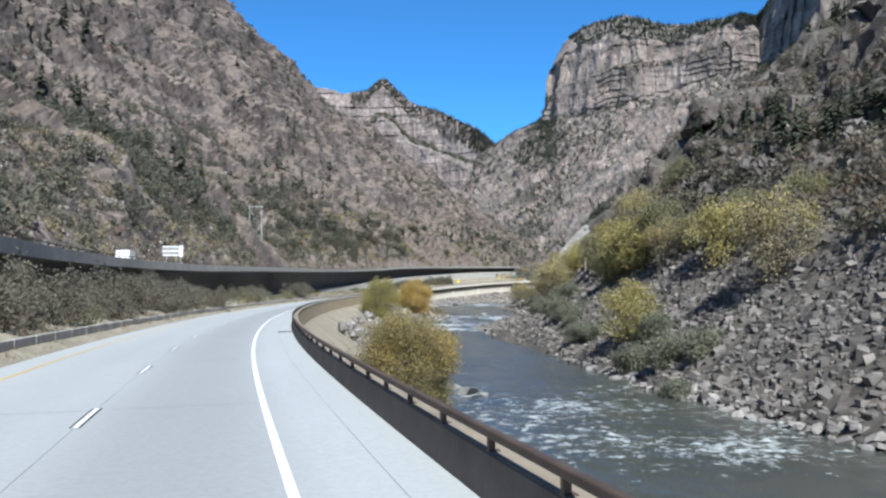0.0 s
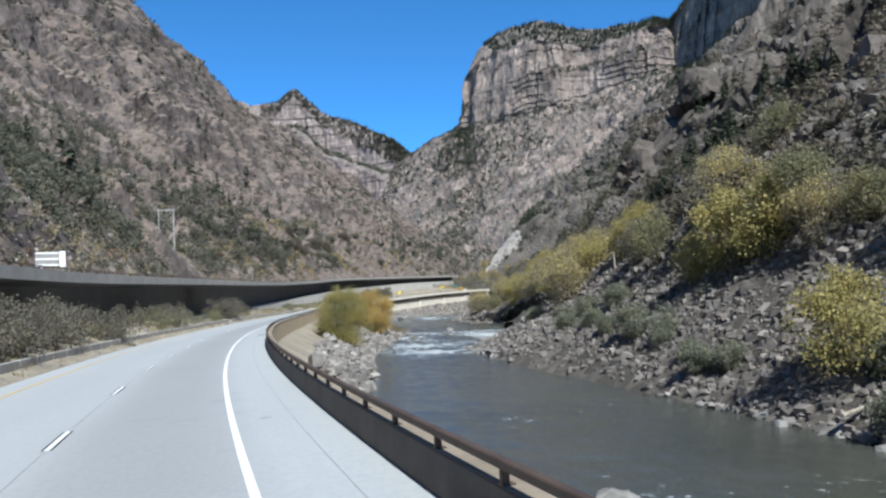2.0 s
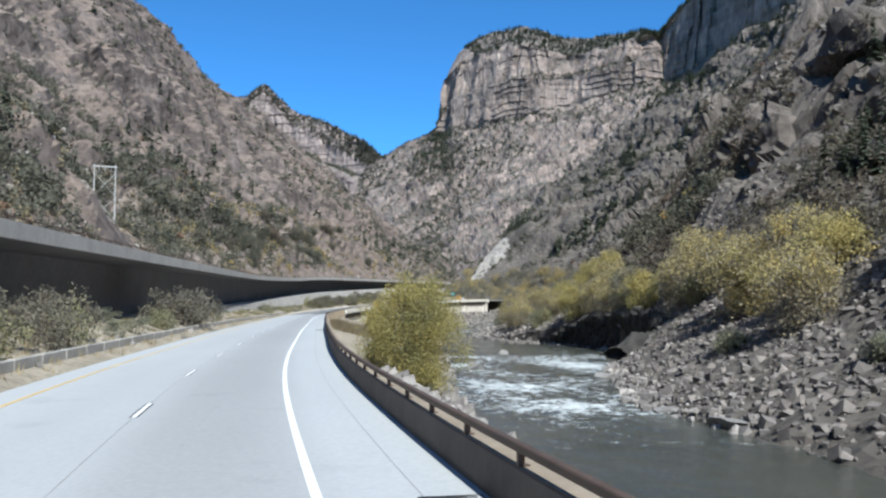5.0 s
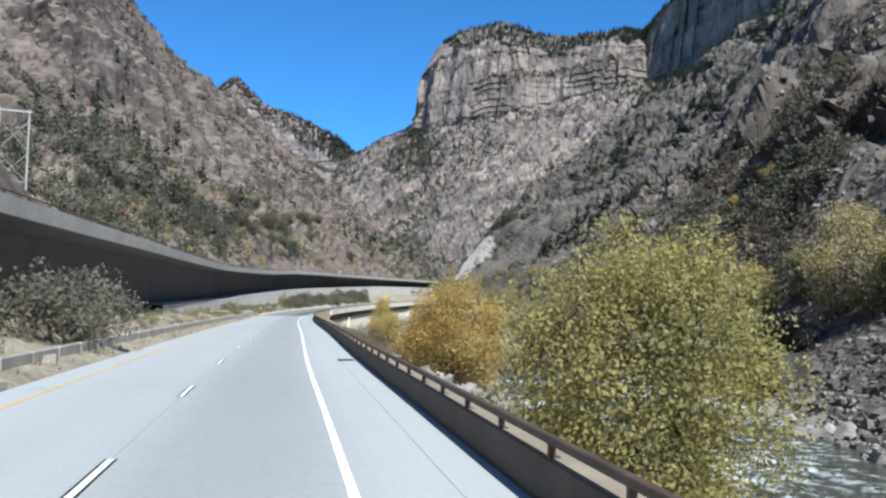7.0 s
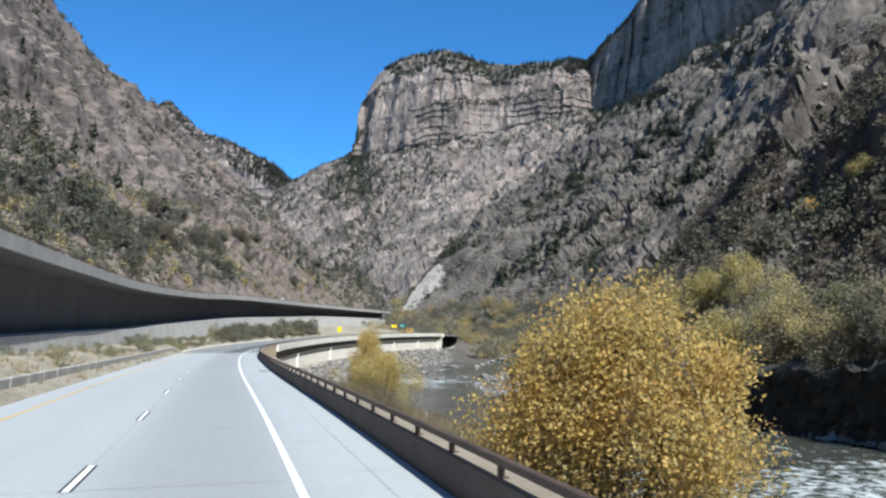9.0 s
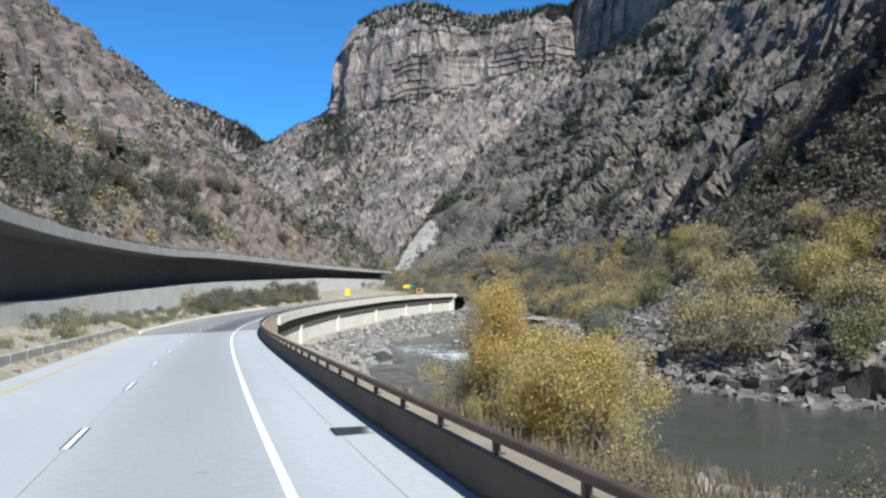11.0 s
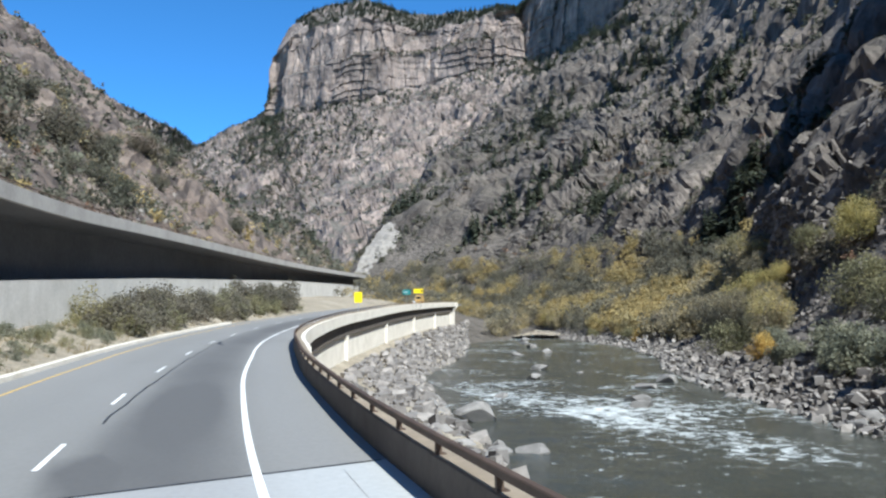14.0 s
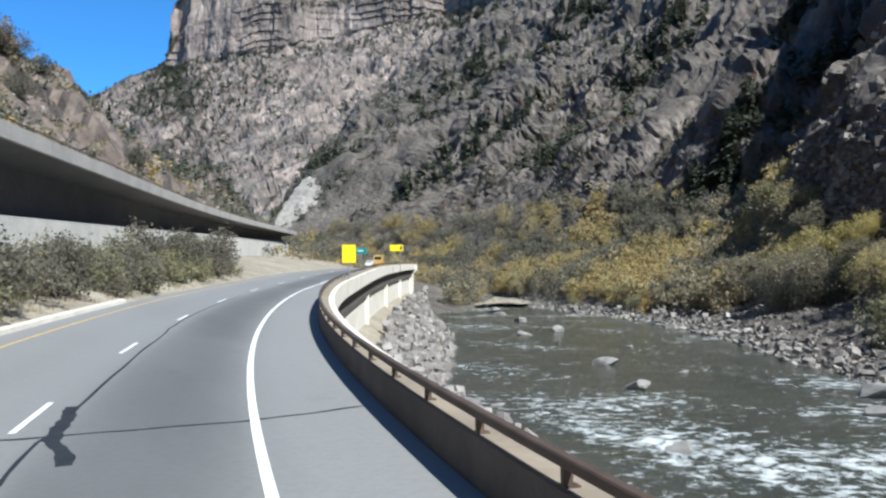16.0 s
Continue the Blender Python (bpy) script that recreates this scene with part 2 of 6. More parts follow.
M_SIGNY = plain("yellow_sign_sheeting", (0.85, 0.62, 0.0), (0.95, 0.72, 0.01), 2.0, 0.45, relief=0)
M_SIGNG = plain("green_sign_sheeting", (0.0, 0.16, 0.17), (0.01, 0.2, 0.2), 2.0, 0.45, relief=0)
M_ALU = plain("bare_aluminium", (0.45, 0.47, 0.5), (0.6, 0.62, 0.65), 1.0, 0.45, 0.6, relief=0)
M_BLACK = plain("black_paint", (0.015, 0.015, 0.015), (0.03, 0.03, 0.03), 1.0, 0.6, relief=0)
M_WOOD = plain("grey_pole_wood", (0.2, 0.17, 0.14), (0.36, 0.32, 0.27), 0.6, 0.9, relief=0.01, stretch=(1, 1, 0.1))
M_GALV = plain("galvanised_steel", (0.35, 0.36, 0.37), (0.5, 0.51, 0.52), 0.8, 0.5, 0.7, relief=0)
M_BARK = plain("bark", (0.07, 0.055, 0.045), (0.17, 0.14, 0.115), 0.3, 0.95, relief=0.02, stretch=(1, 1, 0.2))
M_TAR = plain("crack_sealant", (0.012, 0.012, 0.013), (0.03, 0.03, 0.03), 0.4, 0.6, relief=0.003)
L_GREEN = leaf_material("leaf_yellow_green", ((0.24, 0.235, 0.11), (0.36, 0.322, 0.135), (0.45, 0.385, 0.15)), 3.0, 0.5)
L_YELLOW = leaf_material("leaf_yellow", ((0.38, 0.345, 0.17), (0.52, 0.445, 0.2), (0.6, 0.47, 0.19)), 4.0, 0.5)
L_ORANGE = leaf_material("leaf_orange", ((0.49, 0.385, 0.15), (0.63, 0.455, 0.155), (0.66, 0.43, 0.135)), 3.0, 0.5)
L_DULL = leaf_material("leaf_olive", ((0.18, 0.18, 0.115), (0.25, 0.24, 0.14), (0.31, 0.28, 0.155)), 5.0, 0.45)
L_WILLOW = leaf_material("leaf_willow_mixed", ((0.22, 0.2, 0.165), (0.3, 0.27, 0.19), (0.37, 0.315, 0.195), (0.27, 0.245, 0.185), (0.23, 0.2, 0.165)), 5.0, 0.45)
L_SAGE = leaf_material("leaf_sage", ((0.17, 0.18, 0.135), (0.24, 0.245, 0.185), (0.29, 0.285, 0.205)), 3.0, 0.5)
L_SCRUB = leaf_material("leaf_juniper_scrub", ((0.07, 0.077, 0.058), (0.1, 0.105, 0.078), (0.13, 0.125, 0.095), (0.16, 0.125, 0.097)), 22.0, 0.35)
L_TWIG = leaf_material("grey_brown_twigs", ((0.16, 0.155, 0.125), (0.22, 0.21, 0.165), (0.27, 0.25, 0.19)), 3.0, 0.55)
M_TANWALL = plain("golden_tan_concrete", (0.45, 0.35, 0.23), (0.58, 0.46, 0.32), 2.0, 0.85, relief=0.01)
M_COPING = plain("coping_concrete", (0.21, 0.17, 0.125), (0.31, 0.255, 0.195), 2.0, 0.85, relief=0.01)
M_RIVERROCK = plain("river_boulder_rock", (0.15, 0.14, 0.13), (0.28, 0.265, 0.25), 1.2, 0.85, relief=0.06)
L_DUSK = leaf_material("grey_brown_brush", ((0.092, 0.086, 0.066), (0.135, 0.121, 0.092), (0.165, 0.138, 0.11), (0.12, 0.12, 0.082)), 12.0, 0.4)
L_GOLDEN = leaf_material("leaf_olive_gold", ((0.3, 0.26, 0.13), (0.45, 0.345, 0.14), (0.56, 0.39, 0.13)), 2.5, 0.5)
L_AMBER = leaf_material("leaf_amber_willow", ((0.31, 0.275, 0.165), (0.39, 0.325, 0.17), (0.45, 0.352, 0.16), (0.34, 0.3, 0.175)), 9.0, 0.45)
L_STRAW = leaf_material("leaf_olive_straw", ((0.19, 0.175, 0.1), (0.28, 0.245, 0.13), (0.36, 0.29, 0.135)), 1.6, 0.5)
L_WITHY = leaf_material("grey_brown_withies", ((0.14, 0.13, 0.104), (0.195, 0.18, 0.144), (0.235, 0.212, 0.164)), 3.0, 0.5)
L_JUNIPER = leaf_material("leaf_juniper_tree", ((0.09, 0.092, 0.072), (0.128, 0.13, 0.1), (0.165, 0.157, 0.122)), 16.0, 0.4)
L_PINE = leaf_material("leaf_conifer", ((0.058, 0.073, 0.054), (0.088, 0.102, 0.073), (0.112, 0.122, 0.083)), 12.0, 0.35)
L_RUSSET = leaf_material("leaf_russet_oak", ((0.13, 0.085, 0.06), (0.20, 0.125, 0.085), (0.17, 0.13, 0.085)), 14.0, 0.25)
M_JOINT = plain("joint_sealant", (0.2, 0.2, 0.2), (0.28, 0.28, 0.28), 0.4, 0.8, relief=0)

# ---- the road's line: the driven stretch, then a steady right-hand bend ----
LINE = [(15.41, -60), (0.06, 0), (-11.07, 50), (-18.87, 100), (-23.08, 150), (-23.54, 200), (-22.95, 250), (-22.35, 300), (-20.7, 350), (-18.09, 378), (-14.52, 401)]
axis = list(map(tuple, catmull(LINE, np.linspace(0, 1, 470))))
head, at = radians(9.5), Vector((axis[-1][0], axis[-1][1]))
for k in range(330):
    head += 1 / 262 if k < 68 else 1 / 2500 if k < 205 else -1 / 300
    at = at + Vector((math.sin(head), math.cos(head)))
    axis.append((at.x, at.y))
axis = np.array(axis)
run = np.r_[0, np.cumsum(np.linalg.norm(np.diff(axis, axis=0), axis=1))]
S0 = float(np.interp(0, axis[:, 1], run))
S_END = run[-1] - S0
HEIGHTS = np.array([(-60, 0.865), (0, 0.099), (51, -0.451), (102, -0.917), (152, -1.143), (202, -1.185), (252, -1.243), (302, -1.455), (352, -1.553), (403, -0.952), (436, -0.321), (472, 0.764), (525, 2.2), (610, 3.3), (735, 4.0)])
zline = catmull(HEIGHTS, np.linspace(0, 1, 600))


# rise to the right, metres a metre: the bends are banked, the straight between them is not
CROSSFALL = ((0, 150, 300, 440), (0.007, 0.038, 0.041, 0.011))


def road_z(s):
    return np.interp(s, zline[:, 0], zline[:, 1])


def station(s, lat=0.0, up=0.0):
    """World points at run s along the road, lat metres to the right of the driven line."""
    s = np.atleast_1d(np.asarray(s, float))
    r = s + S0
    x, y = np.interp(r, run, axis[:, 0]), np.interp(r, run, axis[:, 1])
    e = 3.0
    tx = np.interp(r + e, run, axis[:, 0]) - np.interp(r - e, run, axis[:, 0])
    ty = np.interp(r + e, run, axis[:, 1]) - np.interp(r - e, run, axis[:, 1])
    k = np.hypot(tx, ty)
    tilt = np.interp(s, *CROSSFALL) * np.clip(lat, -9.0, 5.0)
    return np.stack([x + lat * ty / k, y - lat * tx / k, road_z(s) + up + tilt], 1)


def sweep(name, section, s, mat, parent=None, label="", closed=True, smooth=False, skew=0.0):
    """A section of (lat, up) corners drawn along the road."""
    sec = list(section) + ([section[0]] if closed else [])
    P = np.stack([station(s + skew * a, a, b) for a, b in sec], 1)
    nu, nv = P.shape[:2]
    F = grid_faces(nu, nv)
    V = P.reshape(-1, 3)
    me = mesh_np(name, V, F[:, ::-1], smooth)
    bm = bmesh.new()
    bm.from_mesh(me)
    if closed:
        bmesh.ops.remove_doubles(bm, verts=bm.verts, dist=1e-4)
        bmesh.ops.holes_fill(bm, edges=[e for e in bm.edges if e.is_boundary], sides=0)
        bmesh.ops.recalc_face_normals(bm, faces=bm.faces)
    bm.to_mesh(me)
    bm.free()
    return put(name, me, mat, parent, label)


# pavement materials
def slab_material(name, tones):
    """Pavement whose driven lanes are worn darker, by the lanes' own tracks."""
    m, n, l, b = material(name, 0.7)
    at_ = n.new("ShaderNodeAttribute")
    at_.attribute_name = "wear"
    f = n.new("ShaderNodeMath")
    f.operation = "MULTIPLY_ADD"
    f.inputs[1].default_value = 0.5
    l.new(tex(n, l, 6, 5, 0.6, (1, 0.25, 1)), f.inputs[0])
    l.new(at_.outputs["Fac"], f.inputs[2])
    c = ramp(n, l, f.outputs[0], tones)
    grain = ramp(n, l, tex(n, l, 0.12, 4, 0.7), ((0.25, (0.88, 0.88, 0.88)), (0.75, (1.09, 1.09, 1.09))))
    c = mix(n, l, 1.0, c, grain, "MULTIPLY")
    spots = ramp(n, l, tex(n, l, 3.2, 4, 0.6), ((0.64, (1, 1, 1)), (0.76, (0.86, 0.86, 0.86))))
    c = mix(n, l, 1.0, c, spots, "MULTIPLY")
    drips = ramp(n, l, tex(n, l, 1.1, 3, 0.5), ((0.73, (1, 1, 1)), (0.78, (0.55, 0.55, 0.54))))
    c = mix(n, l, 0.8, c, drips, "MULTIPLY")
    l.new(c, b.inputs["Base Color"])
    bump(n, l, b, tex(n, l, 0.05, 4), 0.35, 0.004)
    return m


M_SLAB = slab_material("concrete_pavement", ((0.25, (0.4, 0.411, 0.416)), (0.6, (0.335, 0.34, 0.345)), (1.0, (0.29, 0.292, 0.295))))
M_ASPHALT = slab_material("grey_asphalt", ((0.25, (0.225, 0.221, 0.215)), (0.6, (0.19, 0.187, 0.18)), (1.0, (0.1, 0.098, 0.096))))

SEAM = 364.9
s_conc = np.append(np.arange(-55, SEAM - 3, 2.0), SEAM)
s_asph = np.append(SEAM + 0.01, np.arange(SEAM + 2, S_END - 6, 2.0))
road = tagged(empty("road"), "two-lane one-way highway of pale concrete and grey asphalt", "road", kind="structure")
lanes = np.array([-8.3, -7.3, -6.4, -5.6, -4.6, -3.6, -2.8, -2.3, -1.8, -1.2, -0.4, 0.2, 0.7, 1.0, 1.6, 2.4, 3.24])
wear_at = np.interp(lanes, [-8.3, -5.8, -4.6, -3.4, -2.7, -1.7, -0.6, 0.5, 0.95, 1.2, 3.24], [0.0, 0.12, 0.2, 0.12, 0.2, 0.62, 0.7, 0.6, 0.35, 0.1, 0.0])


def paved(name, s_rows, mat, label="", stains=()):
    """A stretch of pavement with its lanes' wear kept at its points."""
    ob = sweep(name, [(a_, 0) for a_ in lanes] + [(3.24, -0.5), (-8.3, -0.5)], s_rows, mat, road, label, skew=np.where(np.abs(s_rows - SEAM) < 0.1, 0.2, 0.0))
    co = np.array([v.co[:] for v in ob.data.vertices])
    rowp = station(s_rows, 0)
    near = np.array([int(np.argmin((rowp[:, 0] - c_[0]) ** 2 + (rowp[:, 1] - c_[1]) ** 2)) for c_ in co])
    side_v = station(s_rows, 1.0) - rowp
    latv = ((co[:, :2] - rowp[near][:, :2]) * side_v[near][:, :2]).sum(1)
    wa = ob.data.attributes.new("wear", "FLOAT", "POINT")
    worn = np.interp(latv, lanes, wear_at)
    for s_, l_, long_, wide in stains:
        worn = worn + 0.6 * np.exp(-(((s_rows[near] - s_) / long_) ** 2) - ((latv - l_) / wide) ** 2)
    wa.data.foreach_set("value", worn.astype(np.float32))


paved("concrete_slab", s_conc, M_SLAB)
paved("asphalt", s_asph, M_ASPHALT, "grey asphalt with dark sealed cracks", ((377.0, -0.6, 4.5, 0.8), (366.5, -2.0, 1.2, 0.5)))
S_RAIL = 606.0
s_all = np.arange(-55, S_END - 6, 1.5)
s_rail = np.arange(-55, S_RAIL, 1.5)
sweep("edge_line", [(0.93, 0.006), (1.08, 0.006)], s_all, M_WHITE, road, "white edge line", closed=False)
sweep("yellow_line", [(-7.0, 0.006), (-6.86, 0.006)], s_all, M_YELLOW, road, "faded yellow edge line", closed=False)
anchors = ((-4, -31.4), (0, 19.2), (3, 57.1), (7, 109.5), (10, 148.2), (13, 187.6), (16, 227.7), (21, 293.8), (24, 332.3), (26, 358.5), (27, 367.2), (28, 378.0), (29, 390.3), (31, 415.6), (32, 427.7), (46, 606.0))
for k in range(-4, 46):
    a = float(np.interp(k, *zip(*anchors)))
    s_dash = np.array([a, a + 1.05, a + 2.1, a + 3.15])
    sweep("lane_dash", [(-2.8, 0.008), (-2.68, 0.008)], s_dash, M_WHITE, road, closed=False)
    if a < SEAM:
        for e in (-2.85, -2.68):
            sweep("dash_border", [(e, 0.007), (e + 0.05, 0.007)], s_dash, M_TAR, road, "black border of a lane dash", closed=False)
# slab joints across and along
for k in range(10):
    a = 22 + 36.5 * k
    if a < SEAM - 5:
        sweep("slab_joint", [(-8.2, 0.003), (0.85, 0.003)], np.array([a, a + 0.03]), M_JOINT, road, closed=False)
sweep("shoulder_joint", [(2.4, 0.004), (2.412, 0.004)], s_conc, M_JOINT, road, closed=False)
sweep("lane_joint", [(-2.75, 0.004), (-2.735, 0.004)], s_conc, M_JOINT, road, closed=False)
sweep("seam", [(-8.2, 0.004), (3.15, 0.004)], np.array([SEAM - 0.05, SEAM + 0.07]), M_TAR, road, closed=False, skew=0.2)


def tar_line(pts, width=0.09):
    """A wandering sealed crack laid on the asphalt, from (run, lat) points."""
    pts = catmull(pts, np.linspace(0, 1, 60))
    go = np.gradient(pts, axis=0)
    go /= np.linalg.norm(go, axis=1)[:, None]
    side_ = np.c_[-go[:, 1], go[:, 0]]
    pts = pts + side_ * (0.06 * fbm(np.c_[pts, pts[:, :1] * 0], 0.8, 3))[:, None]
    wide = width * (0.75 + 0.5 * np.abs(fbm(np.c_[pts, pts[:, :1] * 0 + 5], 0.5, 2)))[:, None] / 2
    a, b = (np.array([station(s, q, 0.005)[0] for s, q in pts + e * side_ * wide]) for e in (1, -1))
    me = mesh_np("sealed_crack", np.stack([a, b], 1).reshape(-1, 3), grid_faces(60, 2)[:, ::-1])
    return put("sealed_crack", me, M_TAR, road)


tar_line([(373.5, -2.42), (384, -2.25), (395, -2.22), (408, -2.1), (413, -2.2), (419, -2.1), (432, -2.25), (440, -2.5), (460, -2.4)], 0.07)
tar_line([(415.4, -6.9), (415.3, -4.5), (415.15, -2.5), (415.3, -0.4), (415.45, 1.0), (416.15, 2.95)], 0.1)
tar_line([(412.9, -1.55), (414.0, -1.75), (415.1, -2.05), (416.4, -2.1), (418.1, -2.22)], 0.26)

# drain grates on the shoulder
def grate(s):
    g = tagged(empty("drain_grate", station(s, 2.75)[0]), "dark iron drain grate set in the concrete shoulder", "drain", "shoulder drains")
    p = station(s + 1, 0)[0] - station(s - 1, 0)[0]
    g.rotation_euler = (0, 0, -math.atan2(p[0], p[1]))
    bm = bmesh.new()
    for x0, x1, y0, y1 in ((-0.45, -0.4, -0.5, 0.5), (0.4, 0.45, -0.5, 0.5), (-0.4, 0.4, -0.5, -0.45), (-0.4, 0.4, 0.45, 0.5)):
        box(bm, x0, x1, y0, y1, 0.002, 0.014)
    part("frame", bm, M_BLACK, g)
    for k in range(9):
        bm = bmesh.new()
        box(bm, -0.4, 0.4, -0.43 + 0.1 * k, -0.38 + 0.1 * k, 0.002, 0.011)
        part("bar", bm, M_BLACK, g)


for s_ in (60.6, 136.4, 214.7, 292.8):
    grate(s_)

# ---- right-hand parapet and rail ----
parapet = tagged(empty("parapet"), "brown-stained concrete parapet along the road edge", "parapet", kind="structure")
sweep("parapet_wall", [(3.25, -0.4), (3.25, 0.0), (3.275, 0.565), (3.295, 0.59), (3.54, 0.59), (3.56, 0.56), (3.56, -0.4)], s_rail, M_PARAPET, parapet)
sweep("coping", [(3.29, 0.596), (3.72, 0.596), (3.72, 0.48), (3.564, 0.48), (3.564, 0.593), (3.29, 0.593)], s_rail, M_COPING, parapet, "tan concrete coping")
sweep("outer_wall", [(3.57, -9), (3.57, 0.475), (3.7, 0.475), (3.74, -9)], np.arange(-55, 396, 1.5), M_TANWALL, parapet, "tan concrete retaining wall")
sweep("fascia", [(3.57, -0.55), (3.57, 0.475), (4.0, 0.475), (4.0, -0.7), (3.75, -0.7)], np.arange(396.1, S_RAIL, 1.5), M_CONC, parapet, "tan concrete fascia of the overhanging deck")
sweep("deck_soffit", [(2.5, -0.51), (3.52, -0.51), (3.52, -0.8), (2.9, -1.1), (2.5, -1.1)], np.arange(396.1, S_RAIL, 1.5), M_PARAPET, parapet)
sweep("lower_wall", [(2.6, -9), (2.6, -1.08), (3.0, -1.08), (3.0, -9)], np.arange(396.1, S_RAIL - 4, 1.5), M_CONC, parapet, "weathered tan concrete retaining wall under the deck")

# added dark strip, with the brown soffit it paints the overhang's shadow band
sweep("deck_shade_strip", [(3.02, -2.25), (3.02, -0.84), (3.38, -0.84), (3.38, -2.25)], np.arange(397, S_RAIL - 2, 1.5), M_PARAPET, parapet, "dark strip added for the shade under the deck")
for s_ in (432, 466, 500, 534, 568, 600):
    sweep("buttress", [(2.9, -9), (2.9, -2.25), (3.45, -2.25), (3.3, -9)], np.array([s_, s_ + 0.7]), M_CONC, parapet)
sweep("end_pier", [(2.4, -9), (2.4, 0.43), (4.4, 0.43), (4.4, -0.9), (3.6, -1.6), (3.4, -9)], np.array([S_RAIL - 1.4, S_RAIL + 0.2]), M_CONC, parapet, "pale concrete end pier")

guardrail = tagged(empty("guardrail"), "rusty brown steel guardrail on short posts over the parapet", "guardrail", "guardrails")
sweep("top_rail", [(3.285, 0.765), (3.27, 0.78), (3.27, 0.86), (3.285, 0.875), (3.37, 0.875), (3.385, 0.86), (3.385, 0.78), (3.37, 0.765)], s_rail, M_STEEL, guardrail, "rusty brown square steel rail")
bm = bmesh.new()
box(bm, -0.045, 0.045, -0.045, 0.045, 0.0, 0.18, 0.01)
box(bm, -0.05, 0.1, -0.08, 0.08, 0.0, 0.022)
post_me = bpy.data.meshes.new("post")
bm.to_mesh(post_me)
bm.free()
post_me.materials.append(M_STEEL)
POSTS = ((-23, -54.0), (0, 8.27), (5, 20.9), (14, 45.8), (28, 83.4), (33, 96.3), (42, 121.6), (64, 183.1), (79, 222.9), (115, 321.0), (129, 359.5), (143, 397.0), (150, 415.3), (222, 613.3))
for k in range(-23, 222):
    s = float(np.interp(k, *zip(*POSTS)))
    if s > S_RAIL - 2:
        break
    a = station(s, 3.335, 0.592)[0]
    p = station(s + 1, 0)[0] - station(s - 1, 0)[0]
    o = new("post", post_me)
    o.parent = guardrail
    o.matrix_basis = Matrix.Translation(a) @ Matrix.Rotation(-math.atan2(p[0], p[1]), 4, "Z")

# ---- left-hand low barrier, in cast lengths ----
sec = [(-10.05, -0.3), (-9.77, -0.3), (-9.77, 0.68), (-9.81, 0.72), (-10.01, 0.72), (-10.05, 0.68)]
barrier = tagged(empty("median_barrier"), "low weathered concrete barrier in cast lengths", "barrier", kind="structure")
for k in range(-12, 112):
    a = 4.1 * k
    if a > 452:
        break
    if a > 366:
        sweep("low_kerb", [(-8.62, -0.3), (-8.31, -0.3), (-8.31, 0.2), (-8.35, 0.24), (-8.58, 0.24), (-8.62, 0.2)], np.array([a + 0.012, a + 2, a + 4.088]), M_CONC, barrier)
        continue
    sweep("barrier_length", sec, np.array([a + 0.012, a + 2, a + 4.028]), M_BARRIER, barrier)
    sweep("joint_post", [(-10.04, -0.3), (-9.76, -0.3), (-9.76, 0.73), (-10.04, 0.73)], np.array([a + 4.03, a + 4.11]), M_CONC, barrier)

# ---- the upper carriageway on its deck ----
DECK = np.array([(12, -60, 4.9), (-8, 0, 5.2), (-25, 51, 5.6), (-34, 95, 5.6), (-37.5, 143, 5.7), (-38, 205, 6.4), (-36.5, 266, 7.0), (-35.5, 315, 7.6), (-33.3, 363, 8.25), (-26, 412, 9.3), (-15.5, 454, 10.7), (16, 545, 12.2), (56, 638, 13.5)])
deck_line = catmull(DECK, np.linspace(0, 1, 360))
dt = np.gradient(deck_line[:, :2], axis=0)
dn = np.stack([dt[:, 1], -dt[:, 0]], 1) / np.linalg.norm(dt, axis=1)[:, None]


def deck_sweep(name, section, mat, parent, label="", i0=0, i1=360):
    sec = list(section) + [section[0]]
    L, Nn = deck_line[i0:i1], dn[i0:i1]
    P = np.stack([np.c_[L[:, :2] + a * Nn, L[:, 2] + b] for a, b in sec], 1)
    me = mesh_np(name, P.reshape(-1, 3), grid_faces(P.shape[0], P.shape[1])[:, ::-1])
    bm = bmesh.new()
    bm.from_mesh(me)
    bmesh.ops.remove_doubles(bm, verts=bm.verts, dist=1e-4)
    bmesh.ops.holes_fill(bm, edges=[e for e in bm.edges if e.is_boundary], sides=0)
    bmesh.ops.recalc_face_normals(bm, faces=bm.faces)
    bm.to_mesh(me)
    bm.free()
    return put(name, me, mat, parent, label)


viaduct = tagged(empty("upper_deck"), "upper highway deck with grey concrete edge and deep dark underside", "viaduct", kind="structure")
deck_sweep("edge_parapet", [(0, 0), (0, -1.0), (-0.3, -1.0), (-0.3, 0)], M_DECKC, viaduct, "grey concrete edge parapet")
# slab underside and wall take the dark colour that stands for shade
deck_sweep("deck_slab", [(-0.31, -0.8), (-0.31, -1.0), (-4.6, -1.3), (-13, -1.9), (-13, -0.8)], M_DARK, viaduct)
deck_sweep("back_parapet", [(-12.4, -0.1), (-12.4, -0.84), (-12.9, -0.84), (-12.9, -0.1)], M_DECKC, viaduct)
deck_sweep("under_wall", [(-4.2, -1.24), (-4.2, -13), (-5.2, -13), (-5.2, -1.24)], M_DARK, viaduct, "wall under the deck, coloured dark for its shade")
fw = deck_line[(deck_line[:, 1] > 285) & (deck_line[:, 1] < 632)]
fn_ = dn[(deck_line[:, 1] > 285) & (deck_line[:, 1] < 632)]
ft = np.interp(fw[:, 1], [285, 363, 412, 454, 545, 640], [0.6, 1.7, 3.6, 5.4, 8.4, 10.6])
FW = np.stack([np.c_[fw[:, :2] + a_ * fn_, z_] for a_, z_ in ((-4.15, ft - 14), (-4.15, ft), (-1.5, ft), (-1.2, ft - 14))], 1)
